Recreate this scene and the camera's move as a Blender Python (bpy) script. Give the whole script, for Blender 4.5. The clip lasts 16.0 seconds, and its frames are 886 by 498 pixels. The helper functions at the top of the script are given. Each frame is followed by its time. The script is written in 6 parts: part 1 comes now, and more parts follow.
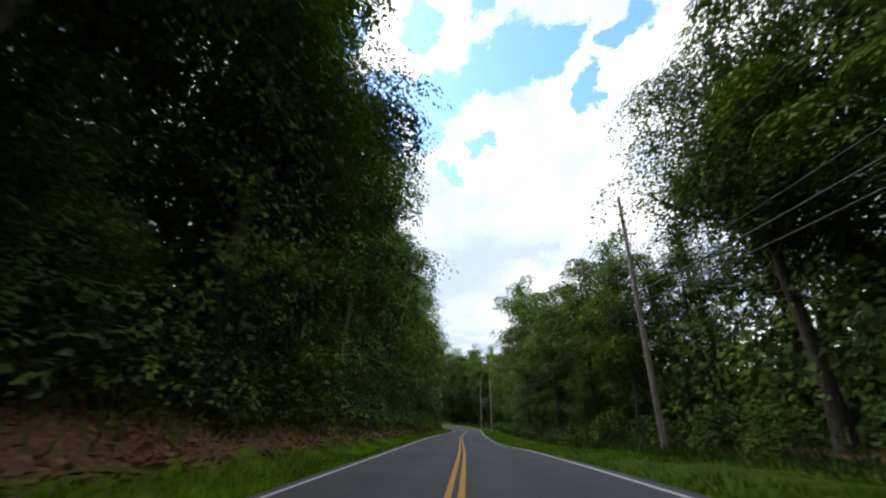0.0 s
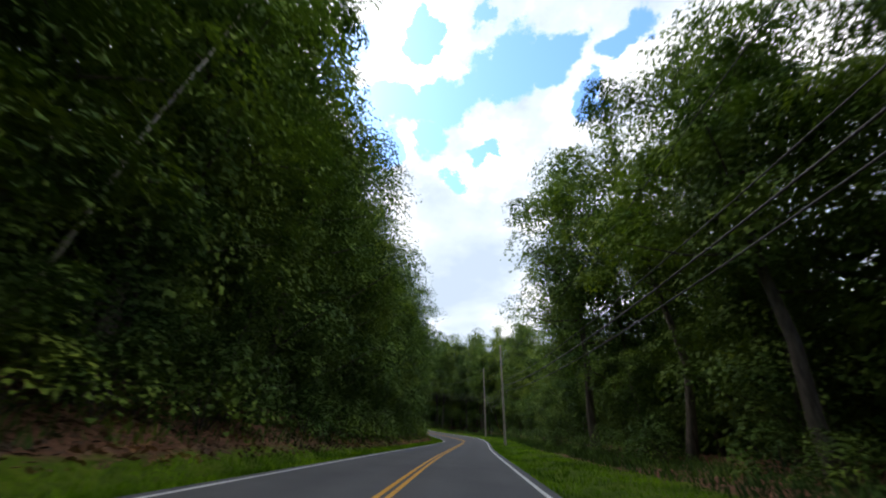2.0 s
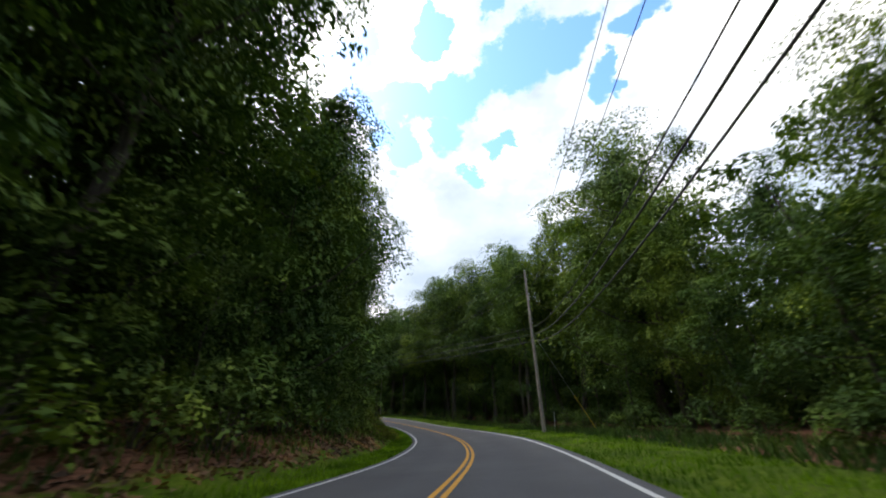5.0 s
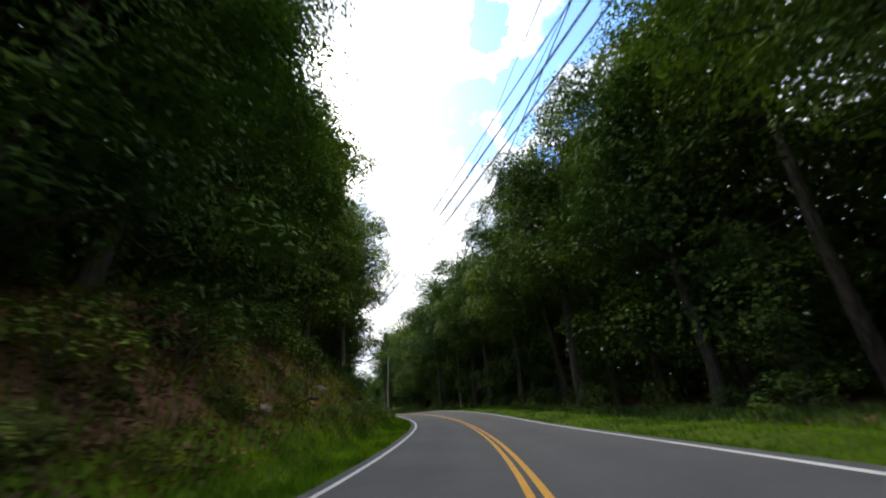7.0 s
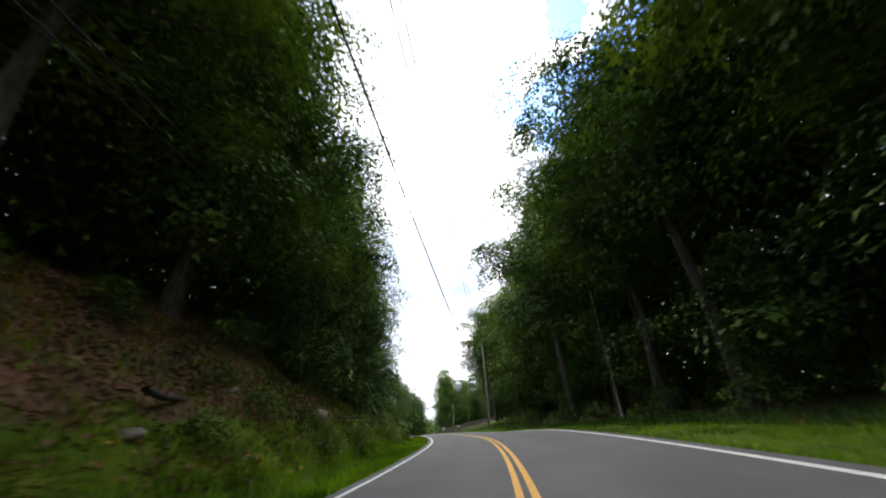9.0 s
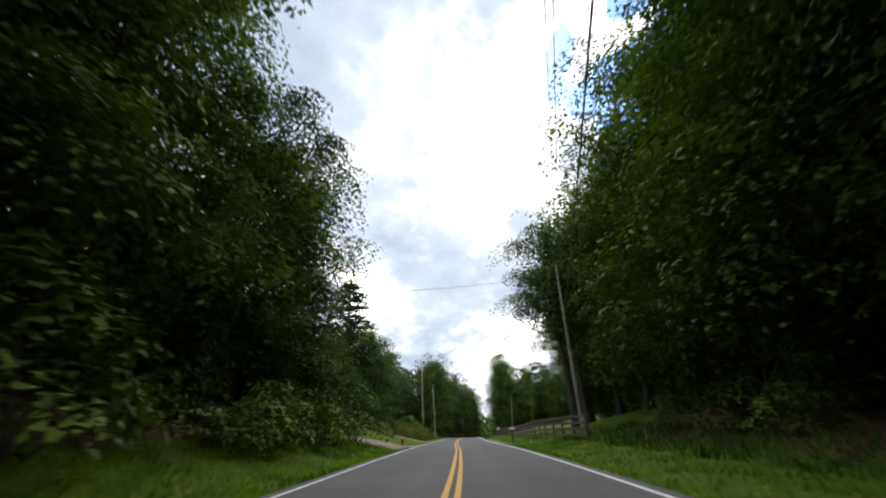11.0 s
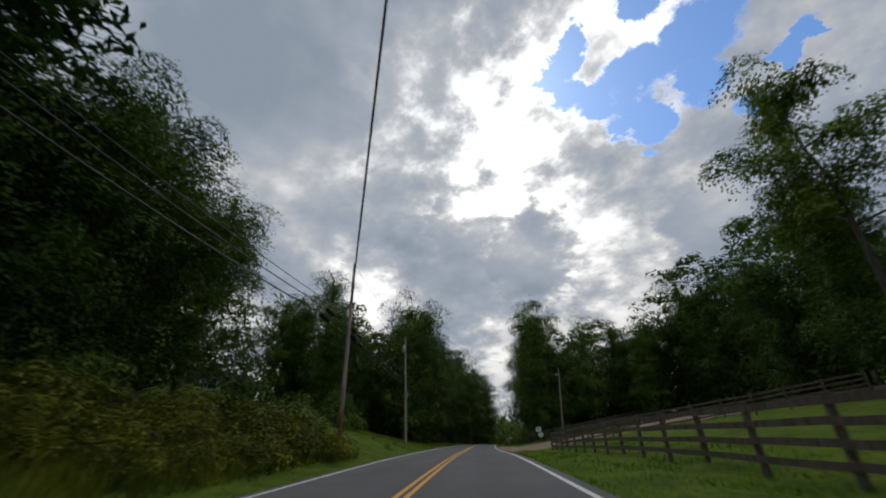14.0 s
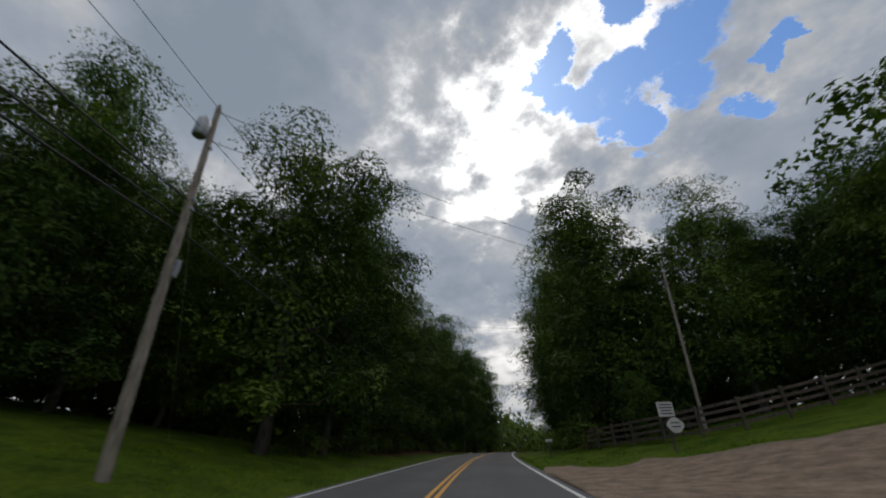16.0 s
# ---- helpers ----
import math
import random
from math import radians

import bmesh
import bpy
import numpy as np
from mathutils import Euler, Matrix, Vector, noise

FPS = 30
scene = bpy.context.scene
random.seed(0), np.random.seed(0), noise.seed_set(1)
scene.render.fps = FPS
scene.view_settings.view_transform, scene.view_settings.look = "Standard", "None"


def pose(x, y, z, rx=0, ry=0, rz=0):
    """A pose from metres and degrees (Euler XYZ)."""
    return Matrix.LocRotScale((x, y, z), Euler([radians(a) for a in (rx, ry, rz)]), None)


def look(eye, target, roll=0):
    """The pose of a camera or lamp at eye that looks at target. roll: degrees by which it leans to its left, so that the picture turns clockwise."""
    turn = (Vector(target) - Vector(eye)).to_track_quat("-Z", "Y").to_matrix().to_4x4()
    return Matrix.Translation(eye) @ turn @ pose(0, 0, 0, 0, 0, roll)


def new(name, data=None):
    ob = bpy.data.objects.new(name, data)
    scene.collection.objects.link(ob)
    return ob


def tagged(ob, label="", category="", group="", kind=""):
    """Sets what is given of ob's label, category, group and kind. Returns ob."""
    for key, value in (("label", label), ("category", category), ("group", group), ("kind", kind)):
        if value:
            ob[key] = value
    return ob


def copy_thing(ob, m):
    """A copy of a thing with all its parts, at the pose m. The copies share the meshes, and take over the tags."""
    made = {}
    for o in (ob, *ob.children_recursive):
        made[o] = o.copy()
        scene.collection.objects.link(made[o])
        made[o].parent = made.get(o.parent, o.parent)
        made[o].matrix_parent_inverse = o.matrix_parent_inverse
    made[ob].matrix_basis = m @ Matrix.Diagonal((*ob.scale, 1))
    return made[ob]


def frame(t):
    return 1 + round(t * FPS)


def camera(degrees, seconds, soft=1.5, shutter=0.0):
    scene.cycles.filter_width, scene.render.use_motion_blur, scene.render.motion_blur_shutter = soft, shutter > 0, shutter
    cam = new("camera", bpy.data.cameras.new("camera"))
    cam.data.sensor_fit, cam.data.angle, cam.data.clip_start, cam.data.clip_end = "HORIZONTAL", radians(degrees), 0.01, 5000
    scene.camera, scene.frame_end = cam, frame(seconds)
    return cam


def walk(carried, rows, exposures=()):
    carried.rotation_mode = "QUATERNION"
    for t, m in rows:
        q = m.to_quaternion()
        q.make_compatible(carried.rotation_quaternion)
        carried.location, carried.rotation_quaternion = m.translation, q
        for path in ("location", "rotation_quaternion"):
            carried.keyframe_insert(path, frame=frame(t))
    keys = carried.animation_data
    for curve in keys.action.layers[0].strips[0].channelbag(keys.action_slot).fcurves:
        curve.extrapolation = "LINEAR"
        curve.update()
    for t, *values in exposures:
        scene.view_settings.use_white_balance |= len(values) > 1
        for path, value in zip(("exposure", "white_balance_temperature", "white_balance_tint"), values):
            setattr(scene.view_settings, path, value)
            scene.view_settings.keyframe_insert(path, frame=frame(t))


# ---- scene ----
cam = camera(100.7, 16.0, 2.0, 0.18)
PATH = [
    (0.0, pose(-0.00, 0.00, 1.00, 114.77, -0.63, -0.29)),
    (0.5, pose(1.03, 8.85, 0.83, 115.43, -0.68, 0.90)),
    (1.0, pose(1.85, 17.77, 0.68, 115.69, -0.85, 1.15)),
    (1.5, pose(2.57, 26.77, 0.46, 115.83, -0.96, 0.68)),
    (2.0, pose(3.24, 35.84, 0.19, 115.94, -0.84, 0.04)),
    (2.5, pose(3.93, 44.95, 0.01, 116.02, -1.08, -0.85)),
    (3.0, pose(4.66, 54.08, -0.10, 115.84, -0.97, -1.45)),
    (3.5, pose(5.41, 63.21, -0.27, 115.93, -0.74, -1.29)),
    (4.0, pose(6.12, 72.36, -0.43, 115.69, -0.13, 0.19)),
    (4.5, pose(6.70, 81.53, -0.52, 115.59, 0.48, 2.33)),
    (5.0, pose(7.06, 90.72, -0.62, 115.40, 1.13, 4.89)),
    (5.5, pose(7.08, 99.93, -0.75, 115.25, 1.91, 8.03)),
    (6.0, pose(6.66, 109.15, -0.81, 114.96, 2.91, 12.09)),
    (6.5, pose(5.71, 118.36, -0.78, 115.16, 2.98, 16.58)),
    (7.0, pose(4.11, 127.51, -0.66, 115.51, 3.14, 21.22)),
    (7.5, pose(1.83, 136.57, -0.42, 116.14, 3.06, 26.13)),
    (8.0, pose(-1.21, 145.49, -0.06, 116.86, 3.29, 31.32)),
    (8.5, pose(-4.97, 154.23, 0.38, 117.46, 3.20, 35.78)),
    (9.0, pose(-9.39, 162.73, 0.88, 117.90, 3.27, 39.81)),
    (9.5, pose(-14.41, 170.93, 1.39, 117.98, 3.05, 43.14)),
    (10.0, pose(-19.94, 178.88, 1.81, 117.71, 2.03, 45.24)),
    (10.5, pose(-25.89, 186.60, 2.14, 117.82, 1.19, 46.91)),
    (11.0, pose(-32.27, 194.05, 2.44, 117.84, 0.48, 48.50)),
    (11.5, pose(-38.98, 201.31, 2.73, 117.81, -0.17, 50.00)),
    (12.0, pose(-45.94, 208.42, 3.01, 117.73, -0.83, 51.03)),
    (12.5, pose(-53.10, 215.44, 3.21, 117.77, -1.59, 51.11)),
    (13.0, pose(-60.36, 222.42, 3.39, 117.96, -1.46, 50.68)),
    (13.5, pose(-67.60, 229.47, 3.60, 118.05, -1.08, 50.12)),
    (14.0, pose(-74.79, 236.62, 3.82, 118.13, -0.37, 49.76)),
    (14.5, pose(-82.00, 243.80, 4.08, 118.15, 0.09, 49.63)),
    (15.0, pose(-89.27, 251.03, 4.27, 118.25, 0.54, 49.51)),
    (15.5, pose(-96.57, 258.35, 4.36, 118.64, 1.27, 49.55)),
    (16.0, pose(-103.82, 265.77, 4.44, 118.85, 1.16, 49.52)),
]
walk(cam, PATH, exposures=((0.0, 0.78), (3.0, 0.68), (6.5, 0.84), (8.0, 0.98), (9.5, 1.06), (12.3, -0.35), (14.0, -0.75), (16.0, -0.85)))

# ---- sky and sun ----
SUN_AZ, SUN_EL = 48.0, 50.0          # degrees left of +y, degrees up


def sun_dir():
    a, e = radians(SUN_AZ), radians(SUN_EL)
    return Vector((-math.sin(a) * math.cos(e), math.cos(a) * math.cos(e), math.sin(e)))


# breaks in the cloud where the blue shows: degrees left of +y, degrees up, radius in degrees
BREAKS = [
    (20.8, 53.0, 1.9), (3.7, 57.0, 1.7), (-9.7, 58.5, 1.5), (-39.0, 49.0, 2.2), (-34.5, 48.0, 1.9), (-24.5, 51.5, 3.5), (-16.0, 52.0, 3.9),
    (-8.0, 51.5, 3.7), (0.0, 48.5, 4.2), (7.4, 46.5, 3.3), (10.7, 41.0, 2.9), (1.2, 43.0, 2.9), (-1.5, 36.5, 1.5), (-29.0, 44.0, 2.0),
    (-9.0, 41.7, 1.2), (13.0, 43.5, 2.4), (25.5, 51.5, 2.1), (6.4, 55.5, 2.0), (17.0, 45.5, 3.0), (22.0, 48.5, 2.6), (15.5, 40.5, 2.1),
    (11.5, 47.0, 2.8), (-7.0, 40.4, 1.3), (12.6, 36.5, 0.9),
]
# heavier, greyer parts of the cloud: the same, then how dark
HEAVY = [(47, 24, 10, 0.75), (36, 26, 7, 1.1), (49, 34, 4.5, 0.7), (86, 44, 26, 0.85), (78, 26, 13, 0.55), (108, 36, 22, 0.8), (-2, 24, 14, 1.25), (6, 23, 9, 1.2), (-25, 38, 40, 0.5), (64, 56, 6, 0.4)]
# thin cloud that the sun whitens
THIN = [(50, 53, 9, 1.0), (60, 50, 5, 0.8), (42, 44, 6, 0.7), (60, 41, 4, 0.6), (46, 36, 4, 0.5), (28, 42, 12, 0.8), (8, 38, 15, 0.8), (14, 54, 9, 0.7)]


def toward(az, el):
    a, e = radians(az), radians(el)
    return Vector((-math.sin(a) * math.cos(e), math.cos(a) * math.cos(e), math.sin(e)))


def make_world():
    world = bpy.data.worlds.new("world")
    scene.world = world
    world.use_nodes = True
    nt = world.node_tree
    nt.nodes.clear()
    N, L = nt.nodes.new, nt.links.new

    def feed(socket, v):
        if isinstance(v, (int, float, tuple, Vector)):
            socket.default_value = v
        else:
            L(v, socket)

    def math_node(op, a, b=None):
        n = N("ShaderNodeMath")
        n.operation = op
        feed(n.inputs[0], a)
        if b is not None:
            feed(n.inputs[1], b)
        return n.outputs[0]

    def vec_node(op, a, b, out="Vector"):
        n = N("ShaderNodeVectorMath")
        n.operation = op
        feed(n.inputs[0], a)
        feed(n.inputs["Scale"] if op == "SCALE" else n.inputs[1], b)
        return n.outputs[out]

    def fade(value, lo, hi, to_lo=0.0, to_hi=1.0):
        n = N("ShaderNodeMapRange")
        n.interpolation_type = "SMOOTHSTEP"
        feed(n.inputs["Value"], value)
        for key, v in (("From Min", lo), ("From Max", hi), ("To Min", to_lo), ("To Max", to_hi)):
            n.inputs[key].default_value = v
        return n.outputs[0]

    def noise_node(vector, scale, detail, rough, dist=0.0, out="Fac"):
        n = N("ShaderNodeTexNoise")
        for key, v in (("Scale", scale), ("Detail", detail), ("Roughness", rough), ("Distortion", dist)):
            n.inputs[key].default_value = v
        L(vector, n.inputs["Vector"])
        return n.outputs[out]

    sky = N("ShaderNodeTexSky")
    sky.sky_type, sky.sun_disc = "NISHITA", False
    sky.sun_elevation, sky.sun_rotation = radians(SUN_EL), radians(-SUN_AZ)
    sky.air_density, sky.dust_density, sky.ozone_density = 1.0, 0.6, 2.0
    tc = N("ShaderNodeTexCoord")
    way = tc.outputs["Generated"]
    sep = N("ShaderNodeSeparateXYZ")
    L(way, sep.inputs[0])
    # the cloud lies in a flat layer, so its pattern draws together towards the horizon
    zz = math_node("ADD", math_node("MAXIMUM", sep.outputs[2], 0.0), 0.30)
    comb = N("ShaderNodeCombineXYZ")
    L(math_node("DIVIDE", sep.outputs[0], zz), comb.inputs[0])
    L(math_node("DIVIDE", sep.outputs[1], zz), comb.inputs[1])
    comb.inputs[2].default_value = CLOUD_SEED
    layer = comb.outputs[0]
    # edges of the breaks are ragged: the directions are shaken by noise
    shake = vec_node("SUBTRACT", noise_node(layer, 5.0, 9.0, 0.66, 0.0, "Color"), (0.5, 0.5, 0.5))
    ragged = vec_node("NORMALIZE", vec_node("ADD", way, vec_node("SCALE", shake, 0.26)), (0.0, 0.0, 0.0))
    soft = vec_node("NORMALIZE", vec_node("ADD", way, vec_node("SCALE", shake, 0.42)), (0.0, 0.0, 0.0))

    def spots(rows, vector, inner, outer):
        total = None
        for row in rows:
            dot = vec_node("DOT_PRODUCT", vector, toward(row[0], row[1]), "Value")
            f = fade(dot, math.cos(radians(row[2] * outer)), math.cos(radians(row[2] * inner)))
            if len(row) > 3:
                f = math_node("MULTIPLY", f, float(row[3]))
            total = f if total is None else math_node("MAXIMUM", total, f)
        return total

    gaps = spots(BREAKS, ragged, 0.45, 1.5)
    # away from the sun the cloud is broken in the same manner
    near_sun = vec_node("DOT_PRODUCT", way, sun_dir(), "Value")
    rest = math_node("MULTIPLY", fade(vec_node("DOT_PRODUCT", way, toward(-5, 38), "Value"), 0.62, 0.40),
                     fade(vec_node("DOT_PRODUCT", way, toward(75, 38), "Value"), 0.62, 0.40))
    big = noise_node(layer, 1.5, 12.0, 0.60, 0.1)
    gaps = math_node("MAXIMUM", gaps, math_node("MULTIPLY", fade(big, 0.47, 0.43), rest))
    gaps = math_node("MULTIPLY", gaps, fade(sep.outputs[2], 0.10, 0.30))
    fine = noise_node(layer, 7.0, 10.0, 0.62)
    gaps = fade(math_node("ADD", gaps, math_node("MULTIPLY", math_node("SUBTRACT", fine, 0.5), 1.3)), 0.28, 0.86)    # wisps drift across the blue
    broad = noise_node(layer, 2.2, 6.0, 0.50, 0.2)
    heavy = spots(HEAVY, soft, 0.35, 1.35)
    # the heavy cloud is smooth, the bright cloud billowed
    weight = math_node("SUBTRACT", 0.62, math_node("MULTIPLY", heavy, 0.50))
    shade = math_node("ADD", 0.5, math_node("ADD", math_node("MULTIPLY", math_node("SUBTRACT", broad, 0.5), 0.62), math_node("MULTIPLY", math_node("SUBTRACT", fine, 0.5), weight)))
    shade = math_node("ADD", shade, math_node("MULTIPLY", gaps, 0.10))
    shade = math_node("SUBTRACT", shade, math_node("MULTIPLY", heavy, 0.145))
    shade = math_node("ADD", shade, math_node("MULTIPLY", spots(THIN, soft, 0.2, 1.4), 0.07))
    ramp = N("ShaderNodeValToRGB")
    L(shade, ramp.inputs[0])
    e = ramp.color_ramp.elements
    e[0].position, e[0].color = 0.30, (0.43, 0.51, 0.62, 1)
    e[1].position, e[1].color = 0.64, (1.55, 1.53, 1.50, 1)
    for pos, c in ((0.40, (0.58, 0.65, 0.76)), (0.50, (0.92, 0.93, 0.95)), (0.56, (1.22, 1.21, 1.20))):
        e.new(pos).color = (*c, 1)
    glow = math_node("POWER", math_node("MAXIMUM", near_sun, 0.0), 9.0)
    thin = fade(shade, 0.44, 0.58)      # the sun breaks through the thinner cloud
    bright = math_node("ADD", math_node("MULTIPLY", math_node("MULTIPLY", glow, thin), 1.7), 1.0)
    lit = vec_node("SCALE", ramp.outputs[0], math_node("MULTIPLY", bright, 1.0 / SKY_STRENGTH))
    blue = vec_node("MULTIPLY", sky.outputs[0], (1.42, 1.86, 2.3))
    mix = N("ShaderNodeMix")
    mix.data_type = "RGBA"
    L(gaps, mix.inputs["Factor"])
    L(lit, mix.inputs["A"])
    L(blue, mix.inputs["B"])
    bg = N("ShaderNodeBackground")
    bg.inputs["Strength"].default_value = SKY_STRENGTH
    L(mix.outputs["Result"], bg.inputs[0])
    out = N("ShaderNodeOutputWorld")
    L(bg.outputs[0], out.inputs[0])


SKY_STRENGTH = 0.12
CLOUD_SEED = 11.3
make_world()
sun_data = bpy.data.lights.new("sun", "SUN")
sun_data.energy, sun_data.angle, sun_data.color = 1.0, radians(20), (1.0, 0.95, 0.87)
sun = new("sun", sun_data)
sun.matrix_world = look((0, 0, 60), Vector((0, 0, 60)) - sun_dir())


# ---- materials ----
def material(name, rough=0.8, metal=0.0, spec=0.3):
    m = bpy.data.materials.new(name)
    m.use_nodes = True
    b = m.node_tree.nodes["Principled BSDF"]
    b.inputs["Roughness"].default_value = rough
    b.inputs["Metallic"].default_value = metal
    b.inputs["Specular IOR Level"].default_value = spec
    return m, m.node_tree, b


def add_noise(nt, scale, detail=5.0, rough=0.6, coord="Object"):
    tc = nt.nodes.new("ShaderNodeTexCoord")
    n = nt.nodes.new("ShaderNodeTexNoise")
    n.inputs["Scale"].default_value, n.inputs["Detail"].default_value, n.inputs["Roughness"].default_value = scale, detail, rough
    nt.links.new(tc.outputs[coord], n.inputs["Vector"])
    return n.outputs["Fac"]


def add_ramp(nt, fac, stops):
    r = nt.nodes.new("ShaderNodeValToRGB")
    e = r.color_ramp.elements
    while len(e) < len(stops):
        e.new(0.5)
    for el, (p, c) in zip(e, stops):
        el.position, el.color = p, (*c, 1)
    nt.links.new(fac, r.inputs[0])
    return r.outputs[0]


def mix_color(nt, fac, a, b, blend="MIX"):
    n = nt.nodes.new("ShaderNodeMix")
    n.data_type, n.blend_type = "RGBA", blend
    for key, v in (("Factor", fac), ("A", a), ("B", b)):
        if isinstance(v, (int, float)):
            n.inputs[key].default_value = v
        elif isinstance(v, tuple):
            n.inputs[key].default_value = (*v, 1)
        else:
            nt.links.new(v, n.inputs[key])
    return n.outputs["Result"]


def add_bump(nt, b, height, strength=0.4, dist=0.02):
    n = nt.nodes.new("ShaderNodeBump")
    n.inputs["Strength"].default_value, n.inputs["Distance"].default_value = strength, dist
    nt.links.new(height, n.inputs["Height"])
    nt.links.new(n.outputs[0], b.inputs["Normal"])


def plain(name, stops, scale=8.0, rough=0.7, metal=0.0, bump=0.3, dist=0.01, spec=0.3, coarse=0.0):
    """A surface whose colour runs through stops by a fine noise, with a coarse stain over it."""
    m, nt, b = material(name, rough, metal, spec)
    fine = add_noise(nt, scale)
    col = add_ramp(nt, fine, stops)
    if coarse:
        stain = add_ramp(nt, add_noise(nt, scale * 0.12, 3.0), [(0.35, (1 - coarse,) * 3), (0.65, (1.0, 1.0, 1.0))])
        col = mix_color(nt, 1.0, col, stain, "MULTIPLY")
    nt.links.new(col, b.inputs["Base Color"])
    if bump:
        add_bump(nt, b, fine, bump, dist)
    return m


def leaf_material(name, dark, light, trans=0.45, spec=0.05):
    """Leaves: colour varies per leaf and per tree, light comes through them."""
    m, nt, b = material(name, 0.62, 0.0, spec)
    geo = nt.nodes.new("ShaderNodeNewGeometry")
    info = nt.nodes.new("ShaderNodeObjectInfo")
    col = add_ramp(nt, geo.outputs["Random Per Island"], [(0.0, tuple(d + 0.40 * (c - d) for c, d in zip(light, dark))), (0.6, tuple(d + 0.52 * (c - d) for c, d in zip(light, dark))), (1.0, tuple(d + 0.75 * (c - d) for c, d in zip(light, dark)))])
    tone = add_ramp(nt, info.outputs["Random"], [(0.0, (0.78, 0.86, 0.9)), (0.5, (1, 1, 1)), (1.0, (1.12, 1.06, 0.80))])
    col = mix_color(nt, 1.0, col, tone, "MULTIPLY")
    # boughs and sprays vary in tone at random, suggesting lit and dark clumps
    bough = add_ramp(nt, add_noise(nt, 0.42, 2.0, 0.5), [(0.36, (0.50, 0.58, 0.62)), (0.5, (1.0, 1.0, 1.0)), (0.64, (1.65, 1.50, 1.15))])
    col = mix_color(nt, 1.0, col, bough, "MULTIPLY")
    spray = add_ramp(nt, add_noise(nt, 1.3, 2.0, 0.5), [(0.36, (0.62, 0.66, 0.70)), (0.5, (1.0, 1.0, 1.0)), (0.66, (1.32, 1.28, 1.05))])
    col = mix_color(nt, 1.0, col, spray, "MULTIPLY")
    nt.links.new(col, b.inputs["Base Color"])
    tr = nt.nodes.new("ShaderNodeBsdfTranslucent")
    tcol = mix_color(nt, 1.0, col, (1.3, 1.5, 0.5), "MULTIPLY")
    nt.links.new(tcol, tr.inputs[0])
    mx = nt.nodes.new("ShaderNodeMixShader")
    mx.inputs[0].default_value = trans
    nt.links.new(b.outputs[0], mx.inputs[1])
    nt.links.new(tr.outputs[0], mx.inputs[2])
    nt.links.new(mx.outputs[0], nt.nodes["Material Output"].inputs[0])
    return m


def asphalt_material():
    m, nt, b = material("asphalt", 0.85, 0.0, 0.25)
    grain = add_noise(nt, 90.0, 4.0, 0.7)
    col = add_ramp(nt, grain, [(0.3, (0.070, 0.070, 0.074)), (0.55, (0.105, 0.105, 0.109)), (0.75, (0.165, 0.16, 0.156))])
    stain = add_ramp(nt, add_noise(nt, 0.35, 4.0), [(0.3, (0.82, 0.82, 0.83)), (0.7, (1.08, 1.07, 1.05))])
    col = mix_color(nt, 1.0, col, stain, "MULTIPLY")
    # polished wheel tracks and an oil line, by the lane position kept on the mesh
    at = nt.nodes.new("ShaderNodeAttribute")
    at.attribute_name = "lane"
    wear = add_ramp(nt, at.outputs["Fac"], [(0.0, (0.9, 0.9, 0.9)), (0.25, (1.06, 1.06, 1.06)), (0.5, (0.93, 0.93, 0.93)), (0.75, (1.06, 1.06, 1.06)), (1.0, (0.92, 0.92, 0.92))])
    col = mix_color(nt, 1.0, col, wear, "MULTIPLY")
    nt.links.new(col, b.inputs["Base Color"])
    add_bump(nt, b, grain, 0.35, 0.01)
    return m


def paint_material(name, color):
    m, nt, b = material(name, 0.7, 0.0, 0.3)
    wear = add_ramp(nt, add_noise(nt, 14.0, 6.0, 0.75), [(0.32, (0.16, 0.155, 0.15)), (0.42, tuple(c * 0.8 for c in color)), (0.6, color)])
    nt.links.new(wear, b.inputs["Base Color"])
    return m


